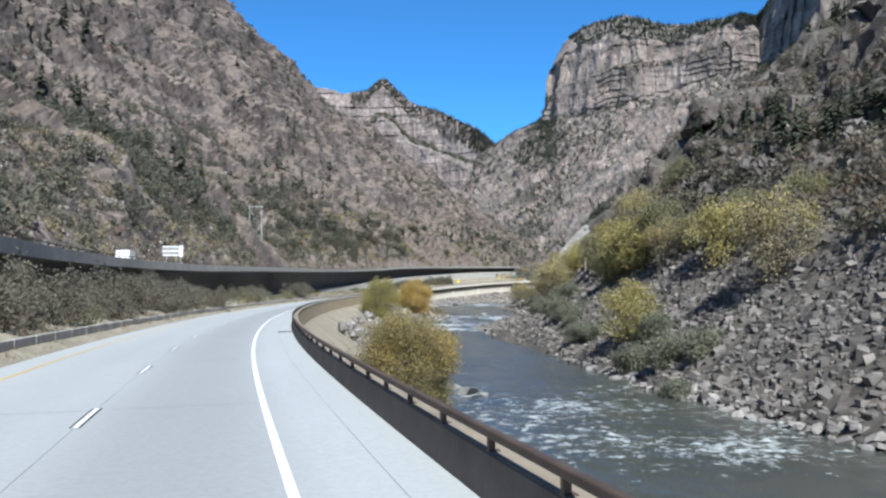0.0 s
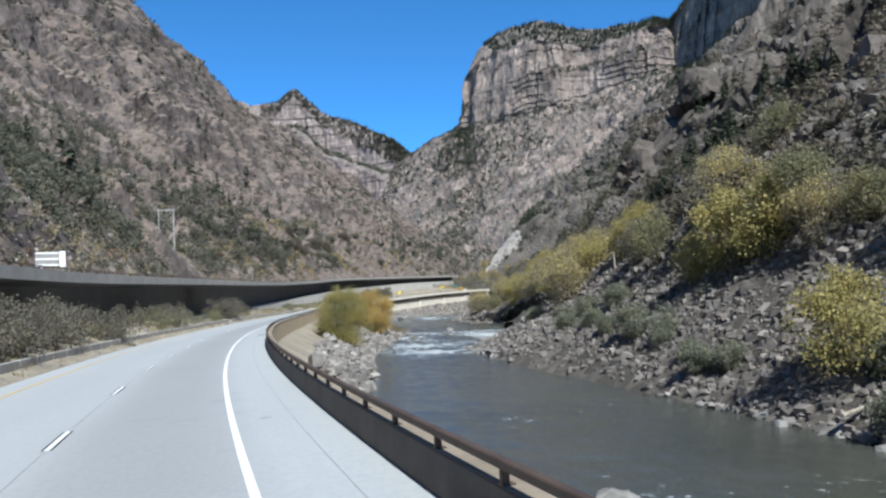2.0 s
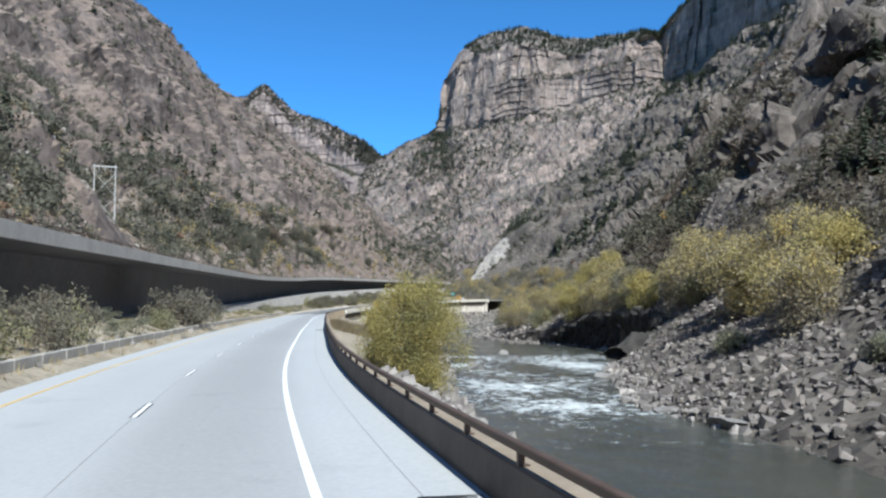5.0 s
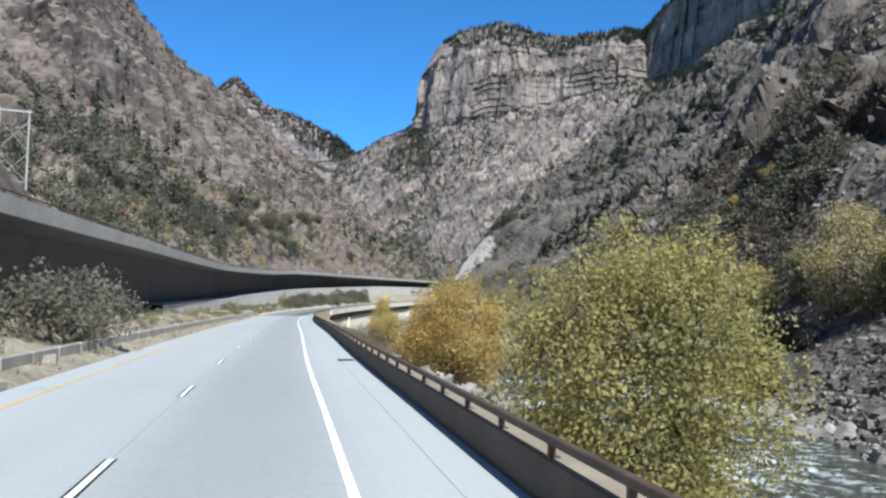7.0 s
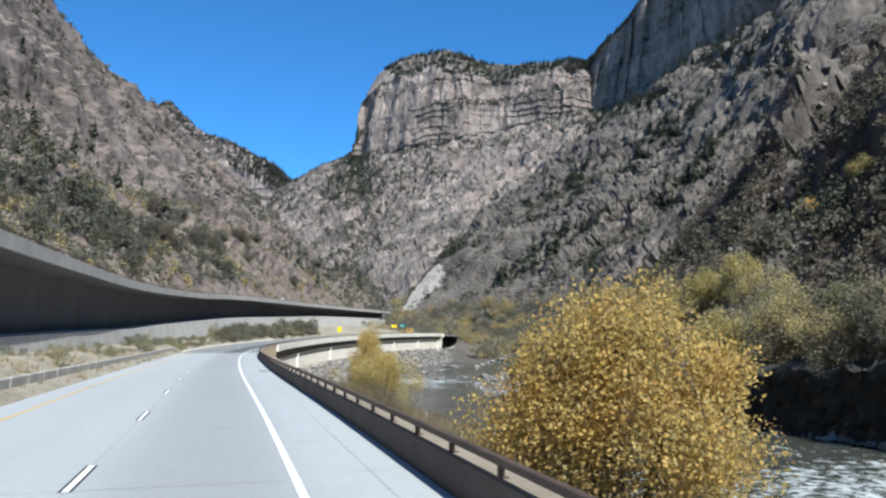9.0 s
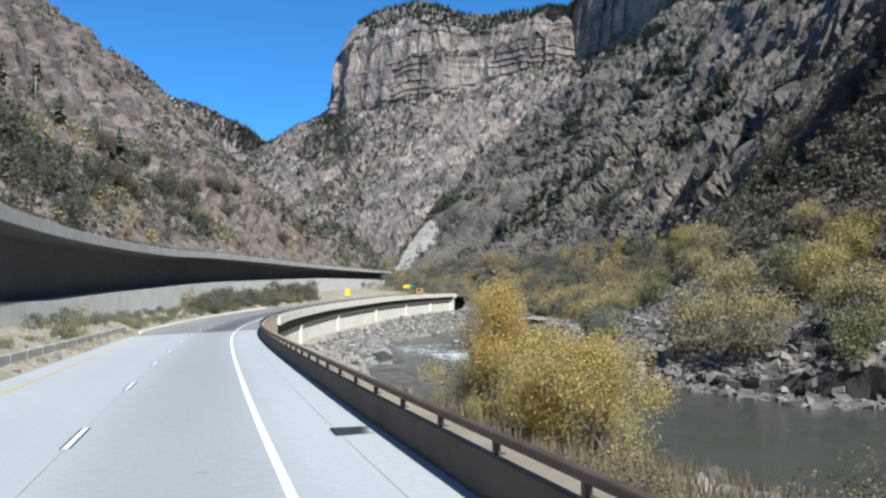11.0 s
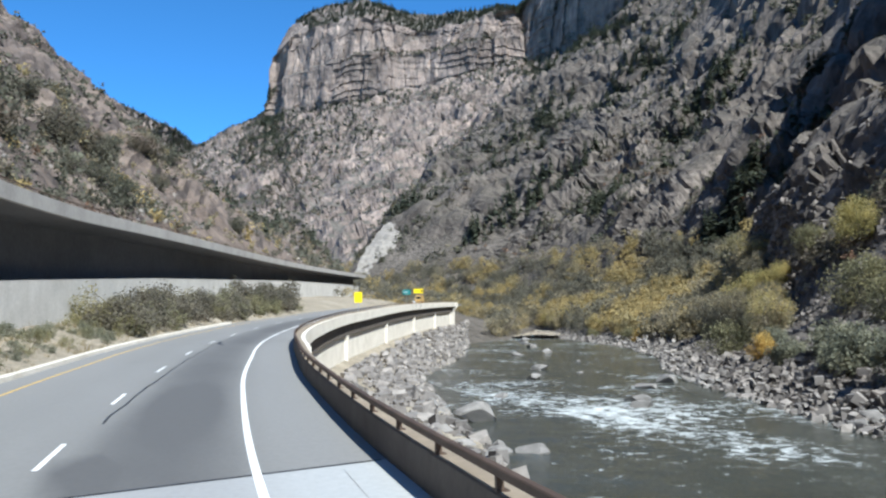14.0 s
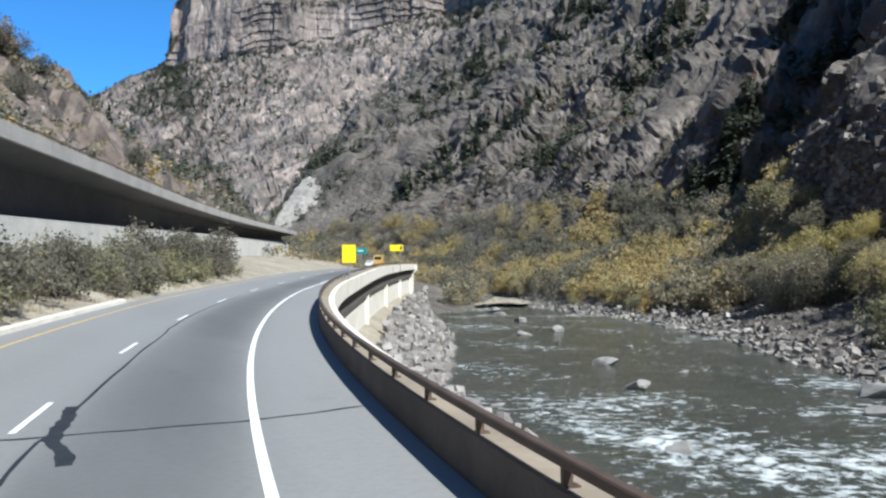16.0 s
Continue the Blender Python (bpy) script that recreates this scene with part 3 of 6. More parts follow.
put("foot_wall", mesh_np("foot_wall", FW.reshape(-1, 3), grid_faces(len(fw), 4)[:, ::-1]), M_FOOTING, viaduct, "pale grey concrete footing wall")
deck_sweep("deck_rail", [(-0.12, 0.3), (-0.12, 0.22), (-0.2, 0.22), (-0.2, 0.3)], M_STEEL, viaduct, "thin brown steel rail")
bm = bmesh.new()
box(bm, -0.05, 0.05, -0.04, 0.04, -0.02, 0.26)
rp = bpy.data.meshes.new("rail_post")
bm.to_mesh(rp)
bm.free()
rp.materials.append(M_STEEL)
for i in range(2, 358, 2):
    o = new("rail_post", rp)
    o.parent = viaduct
    o.location = (*(deck_line[i, :2] - 0.16 * dn[i]), deck_line[i, 2])

# ---- ground: one sheet from slope foot to river bed and out to the horizon ----
WATER = -7.8
BANK_L = np.array([(9, -60), (8, 20), (5, 52), (0, 68), (-6, 90), (-9.5, 110), (-11.5, 132), (-10.5, 150), (-9.5, 172), (-9.5, 190), (-8, 215), (-4, 240), (2, 290), (-3, 335), (-4.5, 352), (-4.5, 372), (-3, 386), (0.5, 400), (5, 420), (17, 466), (43, 518), (72, 590), (90, 650)])
BANK_R = np.array([(36, -60), (30, 40), (21, 85), (16.5, 130), (15.5, 158), (12.5, 174), (9.8, 190), (8.6, 206), (13, 222), (21, 250), (24, 258), (33.5, 264), (38.5, 274), (38.5, 292), (37.3, 312), (36.5, 322), (34, 332), (27, 346), (23, 365), (26, 392), (41, 432), (56, 465), (72, 490), (92, 535), (112, 610), (125, 680)])


def sheet(y):
    """Left slope foot, road line and banks for a row of the ground."""
    return np.interp(y, BANK_L[:, 1], BANK_L[:, 0]), np.interp(y, BANK_R[:, 1], BANK_R[:, 0])


gs = np.arange(-55, 600, 2.5)
roadp = station(gs, 0)
bl, br = sheet(roadp[:, 1])
lp = [station(gs, a, b) for a, b in ((-70, 3.5), (-40, 3.0), (-22, 2.2), (-17, 1.6), (-13, 1.1), (-10.4, 0.4), (-9.0, 0.02), (-8.2, -0.35))]
hi = np.clip((gs - 392) / 8, 0, 1)
lp.append(np.concatenate([station(a_, 3.3 - 0.75 * h_, -0.55) for a_, h_ in zip(gs, hi)]))
edge_r = np.concatenate([station(a_, 3.6 - 0.95 * h_) for a_, h_ in zip(gs, hi)])
drop = (1 - hi) * 1.3 + hi * 5.2
r0 = np.c_[edge_r[:, :2], edge_r[:, 2] - drop]
mid = 0.5 * r0 + 0.5 * np.c_[bl, roadp[:, 1], np.full(len(bl), WATER)]
mid[:, 2] += 0.2
r2 = np.c_[np.maximum(bl, r0[:, 0] + 3), r0[:, 1], np.full(len(bl), WATER + 0.15)]
r3 = r2 + [3, -0.5, -1.4]
r4 = np.c_[br + 6, r0[:, 1] - 2, np.full(len(bl), WATER - 2.0)]
r5 = r4 + [150, 0, 0]
rows = lp + [r0, mid, r2, r3, r4, r5]
G = np.stack(rows, 1)
# refine across
fine = []
for i in range(G.shape[1] - 1):
    n = 6 if 8 <= i <= 11 or i in (3, 4, 5) else 2
    for k in range(n):
        fine.append(G[:, i] * (1 - k / n) + G[:, i + 1] * k / n)
fine.append(G[:, -1])
G = np.stack(fine, 1)
q = G.reshape(-1, 3)
dz = 0.35 * fbm(q, 5.0, 4) + 0.12 * fbm(q, 1.1, 3)
cross = np.concatenate([np.abs(((G - station(gs, -2.0)[:, None]) [..., :2] ** 2).sum(-1)) ** 0.5]).ravel()
dz *= np.clip((cross - 6.5) / 9.0, 0.08, 1.0)
q[:, 2] += dz
G = q.reshape(G.shape)
far = 4500.0
first, last = G[:1].copy(), G[-1:].copy()
first[..., 1] -= far
last[..., 1] += far
last[..., 2] = -12
G = np.concatenate([first, G, last], 0)
left, right = G[:, :1].copy(), G[:, -1:].copy()
left[..., 0] -= far
right[..., 0] += far
G = np.concatenate([left, G, right], 1)
ground = put("ground", mesh_np("ground", G.reshape(-1, 3), grid_faces(G.shape[0], G.shape[1])[:, ::-1], True), M_GROUND)
tagged(ground, "gravelly river terrace and canyon floor", "ground", kind="structure")

# ---- river ----
m, n, l, b = material("river_water", 0.12)
b.inputs["IOR"].default_value = 1.33
deep = ramp(n, l, tex(n, l, 14, 4), ((0.3, (0.042, 0.045, 0.037)), (0.7, (0.063, 0.066, 0.057))))
at_ = n.new("ShaderNodeAttribute")
at_.attribute_name = "rapid"
streaks = tex(n, l, 1.1, 9, 0.8, (0.8, 0.75, 1))
sm = n.new("ShaderNodeMath")
sm.operation = "ADD"
l.new(streaks, sm.inputs[0])
l.new(at_.outputs["Fac"], sm.inputs[1])
foam = ramp(n, l, sm.outputs[0], ((0.772, (0, 0, 0)), (0.9, (1, 1, 1))))
l.new(mix(n, l, foam, deep, (0.58, 0.61, 0.61)), b.inputs["Base Color"])
rr = ramp(n, l, foam, ((0.0, (0.13, 0.13, 0.13)), (1.0, (0.85, 0.85, 0.85))))
l.new(rr, b.inputs["Roughness"])
bump(n, l, b, tex(n, l, 1.1, 6, 0.65, (1.0, 0.6, 1)), 0.55, 0.25)
M_WATER = m
wy = np.concatenate([np.arange(-60, 320, 0.9), np.arange(320, 680, 0.9)])
wl, wr = sheet(wy)
wt = np.linspace(-0.12, 1.12, 54)
W_ = np.stack([np.stack([wl + (wr - wl) * k, wy, np.full(len(wy), WATER)], 1) for k in wt], 1)
wq = W_.reshape(-1, 3)
bandy = np.interp(wq[:, 1], [-60, 40, 58, 90, 104, 112, 116, 125, 134, 165, 192, 206, 222, 262, 300, 330, 372, 396, 415, 440, 470, 520, 560, 680], [0.05, 0.14, 0.26, 0.24, 0.1, 0.08, 0.2, 0.2, 0.0, 0.06, 0.22, 0.33, 0.33, 0.31, 0.22, 0.1, 0.14, 0.265, 0.275, 0.25, 0.2, 0.22, 0.24, 0.26])
patch = 0.5 + 0.5 * fbm(wq * [1.0, 0.8, 1], 9.0, 3)
rapid = bandy * (0.55 + 0.75 * patch)
calm = 1 + 5 * rapid
wq[:, 2] += 0.035 * fbm(wq, 1.6, 3) * calm + 0.07 * rapid * 3 * fbm(wq + 50, 3.5, 2, True)
river = put("river", mesh_np("river", wq, grid_faces(len(wy), len(wt))[:, ::-1], True), M_WATER)
ca = river.data.attributes.new("rapid", "FLOAT", "POINT")
ca.data.foreach_set("value", rapid.astype(np.float32))
tagged(river, "grey-green river with white rapids between boulders", "river", kind="structure")

# ---- mountains ----
def loft(lines, nu, nv, power=1.0):
    """A surface through lines from foot to crest, each of the same number of points."""
    u, v = np.linspace(0, 1, nu), np.linspace(0, 1, nv)
    L = np.stack([catmull(k, u) for k in lines])
    out = np.stack([catmull(L[:, i], v) for i in range(nu)])
    if power != 1.0:
        foot, crest = out[:, :1, 2], out[:, -1:, 2]
        f = (out[..., 2] - foot) / np.where(np.abs(crest - foot) < 1e-6, 1, crest - foot)
        out[..., 2] = foot + (crest - foot) * np.sign(f) * np.abs(f) ** power
    return out


def normals(P):
    a, b_ = np.gradient(P, axis=0), np.gradient(P, axis=1)
    c = np.cross(a, b_)
    return c / np.maximum(np.linalg.norm(c, axis=2, keepdims=True), 1e-9)


def craggy(P, terms, keep=None, bare=None):
    """Push a surface out along its normals by sums of noise: (metres, size, octaves, ridged, upright stretch)."""
    N_ = normals(P)
    if N_[..., 2].mean() < 0:
        N_ = -N_
    p = P.reshape(-1, 3)
    d = 0
    for amp, size, octv, ridged, up in terms:
        if octv == 0 and bare is not None:
            amp = amp * np.clip(bare + 1.1 * fbm(p, 55, 3), 0.12, 1)
        d = d + amp * (shards(p * [1, 1, up], size) if octv == 0 else fbm(p * [1, 1, up], size, octv, ridged))
    d = d.reshape(P.shape[:2])
    if keep is not None:
        d = d * keep
    return P + N_ * d[..., None]


def mountain(name, P, mat, label, smooth=False, flip=False):
    F = grid_faces(P.shape[0], P.shape[1])
    ob = put(name, mesh_np(name, P.reshape(-1, 3), F[:, ::-1] if flip else F, smooth), mat)
    return tagged(ob, label, "mountain", kind="structure")


LEFT_FOOT = [(-62, -90, 2), (-52, 40, 3), (-56, 140, 4), (-55, 260, 5), (-46, 370, 7), (-14, 485, 10), (30, 590, 12), (60, 690, 15), (85, 800, 18), (103, 950, 34), (100, 1060, 56), (60, 1150, 40)]
LEFT_CREST = [(-330, -90, 330), (-320, 60, 330), (-310, 200, 325), (-300, 340, 320), (-301, 480, 337), (-262, 640, 328), (-163, 750, 212), (-81, 776, 137), (-73, 860, 147), (14, 985, 93), (24, 1085, 71), (10, 1180, 66)]


def between(k, power):
    return [(a[0] + (c[0] - a[0]) * k, a[1] + (c[1] - a[1]) * k, a[2] + (c[2] - a[2]) * k**power) for a, c in zip(LEFT_FOOT, LEFT_CREST)]


P_LEFT = loft([LEFT_FOOT, between(0.33, 1.5), between(0.67, 1.4), LEFT_CREST], 460, 190)
P_LEFT = craggy(P_LEFT, ((6, 90, 3, True, 0.6), (3.6, 24, 4, True, 0.6), (1.3, 12, 0, True, 0.6), (0.8, 6, 0, True, 0.6)), np.clip(np.linspace(0, 1, 190) * 9, 0.05, 1)[None], 0.2)
back = P_LEFT[:, -1:] + (np.array([-40, 90, -70]))
P_LEFT = np.concatenate([P_LEFT, back], 1)
mountain("left_mountain", P_LEFT, M_LEFT, "steep brown mountainside with scrub and broken grey outcrops", flip=False)

FAR_RIM = [(-900, 2700, 640), (-600, 2700, 610), (-351, 2700, 582), (-284, 2700, 564), (-224, 2700, 573), (-165, 2700, 606), (-96, 2650, 537), (-5, 2580, 488), (73, 2500, 438), (118, 2450, 399), (150, 2400, 358), (175, 2330, 300)]
rim2 = [(x, y - 45, z - 55 - 12 * math.sin(i)) for i, (x, y, z) in enumerate(FAR_RIM)]
r3_ = [(x + 2, y - 55, z - 115) for x, y, z in FAR_RIM]
r4_ = [(x + 5, y - 115, z - 140) for x, y, z in FAR_RIM]
r5_ = [(x + 6, y - 125, z - 215) for x, y, z in FAR_RIM]
r6_ = [(x + 20, y - 420, z * 0.2) for x, y, z in FAR_RIM]
u = np.linspace(0, 1, 320)
L = np.stack([catmull(k, u) for k in (r6_, r5_, r4_, r3_, rim2, FAR_RIM)])
v = np.linspace(0, 5, 130)
i0 = np.minimum(v.astype(int), 4)
P_FAR = np.stack([L[i] * (1 - (w - i)) + L[i + 1] * (w - i) for i, w in zip(i0, v)], 1)
P_FAR = craggy(P_FAR, ((5, 70, 3, True, 0.3), (3, 22, 3, True, 0.25), (1.2, 9, 2, False, 1)))
fl = P_FAR.reshape(-1, 3)
lv = fl[:, 2] + 8 * fbm(fl * [1, 1, 0], 160, 2)
P_FAR[..., 1] -= (np.sign(np.sin(lv / 5.2 + 1.2 * np.sin(lv / 13))) * np.clip(1.6 + 2.2 * fbm(fl * [1, 1, 0.3], 90, 2), 0, 4)).reshape(P_FAR.shape[:2])
P_FAR = np.concatenate([P_FAR, P_FAR[:, -1:] + np.array([0, 260, -160])], 1)
mountain("far_mesa", P_FAR, M_FAR, "far mesa with pale banded cliffs and a wooded top", flip=False)

RIM = [(100, 2120, 292), (131, 2050, 305), (190, 1945, 332), (222, 1935, 350), (231, 1945, 400), (244, 1958, 458), (270, 1900, 486), (361, 1800, 490), (459, 1750, 468), (560, 1650, 478), (590, 1640, 488), (622, 1430, 570), (640, 1190, 690)]
BASE = [(95, 2110, 280), (128, 2040, 296), (186, 1935, 322), (212, 1925, 335), (222, 1922, 336), (237, 1915, 336), (262, 1862, 334), (345, 1765, 336), (440, 1712, 358), (548, 1612, 375), (578, 1602, 380), (616, 1405, 400), (636, 1160, 460)]
BENCH = [((a[0] + b2[0]) / 2 + 3, (a[1] + b2[1]) / 2 - 6, (a[2] + b2[2]) / 2 + 12) for a, b2 in zip(RIM, BASE)]
TOP = [(x + 25, y + 120, z + (0, 0, 0, 0, 0, 24, 60, 76, 64, 46, 22, 16, 16)[i]) for i, (x, y, z) in enumerate(RIM)]
TALUS_FOOT = [(-60, 1340, -14), (10, 1270, -14), (60, 1220, -14), (90, 1180, -14), (110, 1160, -14), (135, 1140, -14), (180, 1120, -5), (250, 1120, 30), (330, 1120, 70), (410, 1110, 120), (490, 1095, 180), (600, 1060, 260), (760, 1000, 330)]
TALUS_MID = [(a[0] * 0.45 + b2[0] * 0.55, a[1] * 0.45 + b2[1] * 0.55, a[2] * 0.5 + b2[2] * 0.5) for a, b2 in zip(TALUS_FOOT, BASE)]
CW = 640
u = np.linspace(0, 1, CW)
L = [catmull(k, u) for k in (TALUS_FOOT, TALUS_MID, BASE, BENCH, RIM, TOP)]
cnt = (50, 56, 62, 62, 14)
strip = []
for i, c_ in enumerate(cnt):
    for k in range(c_):
        strip.append(L[i] * (1 - k / c_) + L[i + 1] * k / c_)
strip.append(L[-1])
P_CLIFF = np.stack(strip, 1)
r_base, r_rim = sum(cnt[:2]), sum(cnt[:4])
keep = np.ones(P_CLIFF.shape[1])
keep[r_base:r_rim] = 0.55
keep[r_rim:] = 0.35
P_CLIFF = craggy(P_CLIFF, ((9, 120, 3, True, 0.25), (6, 46, 3, True, 0.1), (3.2, 18, 0, True, 0.08), (1.6, 9, 0, True, 0.12)), keep[None])
# the upright part: two tiers with a ledge between, thin beds below, tall joints above
cz = P_CLIFF[:, r_base : r_rim + 1]
tier = np.linspace(0, 1, cz.shape[1])[None]
flat = cz.reshape(-1, 3)


def wave(size, octaves=2, up=0.0, ridged=False):
    return fbm(flat * [1, 1, up], size, octaves, ridged).reshape(cz.shape[:2])


level = cz[..., 2] + 9 * wave(130) + 4 * wave(45)
low_part = np.clip((0.47 + 0.05 * wave(70) - tier) / 0.03, 0, 1)
ends = np.clip(np.minimum(tier / 0.06, (1 - tier) / 0.05), 0, 1)
beds = np.sign(np.sin(level / 2.3 + 1.4 * np.sin(level / 7.1) + 1.5 * wave(38))) * np.clip(0.35 + 1.3 * wave(48, 3), -0.1, 1.2)
thick = np.sign(np.sin(level / 7.5 + 0.9 + 0.8 * wave(60))) * np.clip(0.5 + wave(52, 3), 0, 1.2)
joints = np.clip(wave(30, 2, 0.07, True) - 0.45, 0, 1) * 10.0 + 2.2 * shards(flat * [1, 1, 0.22], 17).reshape(cz.shape[:2])
buttress = 8.0 * wave(62, 2, 0.04) + 3.0 * np.sign(wave(44, 2, 0.05))
out = low_part * (4.5 + 1.1 * beds + 1.3 * shards(flat * [1, 1, 0.7], 13).reshape(cz.shape[:2])) + (1 - low_part) * (-3.0 + thick - joints) + buttress
P_CLIFF[:, r_base : r_rim + 1] += (out * ends)[..., None] * np.array([-0.3, -0.95, 0.0])
mountain("cliff_massif", P_CLIFF, M_CLIFF, "tall grey-pink cliff over steep rocky slopes", flip=False)

RIGHT = [
    [(38, -70, -9), (30, 40, -9), (21, 85, -9), (15, 135, -9), (8.5, 196, -9), (24, 262, -9), (28, 310, -9), (24, 370, -9), (44, 435, -9), (74, 490, -9), (96, 540, -9), (118, 640, -8), (126, 760, 0), (107, 870, 20), (118, 940, 12)],
    [(60, -70, 9), (52, 40, 8), (43, 92, 7), (38, 145, 8), (38, 203, 5), (52, 280, 8), (56, 325, 9), (58, 385, 6), (76, 445, 3), (108, 500, 2), (136, 560, 4), (160, 650, 12), (172, 780, 24), (150, 933, 57), (165, 1000, 40)],
    [(110, -70, 45), (100, 40, 44), (92, 108, 40), (84, 178, 36), (88, 240, 36), (96, 310, 42), (104, 360, 46), (112, 410, 42), (134, 480, 32), (166, 560, 32), (198, 640, 38), (222, 740, 55), (244, 830, 84), (217, 1000, 112), (235, 1070, 90)],
    [(230, -70, 150), (220, 40, 148), (210, 130, 146), (200, 220, 144), (204, 300, 144), (214, 360, 145), (222, 420, 142), (232, 480, 136), (250, 560, 126), (276, 640, 120), (300, 740, 124), (322, 850, 142), (318, 950, 160), (292, 1060, 160), (310, 1120, 140)],
    [(420, -70, 340), (410, 60, 340), (400, 170, 335), (400, 270, 335), (405, 350, 340), (412, 430, 340), (420, 500, 340), (430, 580, 340), (440, 660, 345), (450, 740, 338), (455, 830, 318), (450, 920, 296), (425, 1030, 284), (388, 1092, 245), (430, 1150, 215)],
]
P_RIGHT = loft(RIGHT, 620, 250)
vv = np.linspace(0, 1, 250)


def rib(p):
    """High on the rocky ribs that run down the right-hand mountainside, low in the gullies between."""
    return fbm(np.c_[p[:, 1] + 0.25 * p[:, 0], 0.2 * p[:, 0] + 0.15 * p[:, 2], np.zeros(len(p))], 62, 3, True) - 0.35


ribs = rib(P_RIGHT.reshape(-1, 3)).reshape(P_RIGHT.shape[:2])
P_RIGHT = P_RIGHT + normals(P_RIGHT) * np.sign(normals(P_RIGHT)[..., 2].mean()) * (7.0 * ribs * np.clip((vv - 0.16) * 3.2, 0, 1)[None])[..., None]
fl = P_RIGHT.reshape(-1, 3)
lv = fl[:, 2] + 14 * fbm(fl * [1, 1, 0.3], 70, 3)
rise = np.clip(0.35 + 0.9 * fbm(fl + 300, 75, 3), 0, 1.25) * np.clip((fl[:, 2] - 14) / 16, 0, 1)
P_RIGHT[..., 2] += (rise * 24 / 6.283 * np.sin(6.283 * lv / 24) * 0.8).reshape(P_RIGHT.shape[:2])
P_RIGHT = craggy(P_RIGHT, ((6, 80, 3, True, 0.5), (3.2, 26, 3, True, 0.35), (2.3, 9.5, 0, True, 0.32), (1.6, 4.6, 0, True, 0.35)), np.clip((vv - 0.14) * 2.6, 0.1, 1)[None], 0.8)
# a tall spur; the gully beyond it lies in its shade
sx, sy = P_RIGHT[..., 0], P_RIGHT[..., 1]
back_of = np.clip((sx - 180) / 40, 0, 1) * np.clip((330 - sx) / 60, 0, 1)
P_RIGHT[..., 2] += back_of * (42 * np.exp(-(((sy - 522) / 13.0) ** 2)) - 16 * np.exp(-(((sy - 572) / 20.0) ** 2)))
# the river has cut a cove into the slope's foot
cove = (P_RIGHT[..., 1] > 240) & (P_RIGHT[..., 1] < 365) & (P_RIGHT[..., 0] < sheet(P_RIGHT[..., 1])[1] + 0.5)
P_RIGHT[..., 2] = np.where(cove, np.minimum(P_RIGHT[..., 2], -9.4), P_RIGHT[..., 2])
P_RIGHT = np.concatenate([P_RIGHT, P_RIGHT[:, -1:] + np.array([80, 40, -60])], 1)
TERRACE = loft([
    [(16, 548, -11), (30, 590, 4), (56, 675, 12), (84, 790, 15), (106, 900, 22), (114, 990, 34)],
    [(58, 560, -11.5), (66, 600, -3), (92, 668, 2.6), (112, 780, 8), (126, 880, 20), (134, 970, 34)],
    [(76, 572, -12), (84, 604, -7), (106, 660, -1), (126, 775, 6), (140, 880, 22), (150, 970, 40)],
    [(88, 590, -10.5), (98, 615, -7.0), (124, 655, -5.5), (148, 770, -2), (160, 880, 18), (168, 970, 40)]], 130, 60)
TERRACE = craggy(TERRACE, ((0.8, 12, 3, False, 1),), np.clip(np.linspace(-0.5, 5, 130), 0.1, 1)[:, None])
mountain("river_terrace", TERRACE, M_RIGHT, "scrubby river terrace at the canyon's bend", True, flip=True)
BAR = loft([[(90, 618, -9.2), (98, 640, -9.2), (104, 664, -9.0)], [(99, 615, -7.5), (107, 637, -7.2), (113, 660, -7.0)], [(107, 612, -6.9), (116, 634, -6.4), (122, 657, -6.2)], [(116, 608, -7.4), (126, 630, -6.4), (134, 652, -6.0)]], 40, 24)
mountain("gravel_bar", craggy(BAR, ((0.4, 5, 3, True, 1),)), M_GROUND, "stony gravel bar at the river's bend", flip=True)
# damp earth of the undercut bank, blackened for shade, its turf leaning over the water
M_DAMP_SHADE = plain("shaded_damp_earth", (0.02, 0.019, 0.017), (0.05, 0.046, 0.04), 1.6, 0.9, relief=0.12)
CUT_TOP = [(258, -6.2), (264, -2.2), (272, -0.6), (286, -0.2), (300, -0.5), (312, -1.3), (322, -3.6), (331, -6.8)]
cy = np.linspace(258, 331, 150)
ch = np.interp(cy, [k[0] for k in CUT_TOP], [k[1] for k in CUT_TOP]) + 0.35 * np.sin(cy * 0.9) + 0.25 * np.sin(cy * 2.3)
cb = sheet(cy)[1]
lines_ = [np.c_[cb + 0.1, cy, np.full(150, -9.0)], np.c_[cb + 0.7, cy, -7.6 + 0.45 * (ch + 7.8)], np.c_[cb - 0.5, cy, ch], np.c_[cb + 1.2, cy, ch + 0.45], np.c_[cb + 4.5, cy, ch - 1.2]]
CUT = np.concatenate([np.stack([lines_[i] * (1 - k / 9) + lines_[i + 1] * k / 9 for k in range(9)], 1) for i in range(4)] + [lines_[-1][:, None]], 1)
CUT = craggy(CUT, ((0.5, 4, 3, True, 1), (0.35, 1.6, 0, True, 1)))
mountain("cut_bank", CUT, M_DAMP_SHADE, "damp undercut river bank, coloured near-black for the willows' shade", flip=True)
mountain("right_mountain", P_RIGHT, M_RIGHT, "rugged grey mountainside with scree, scrub and conifers", flip=True)

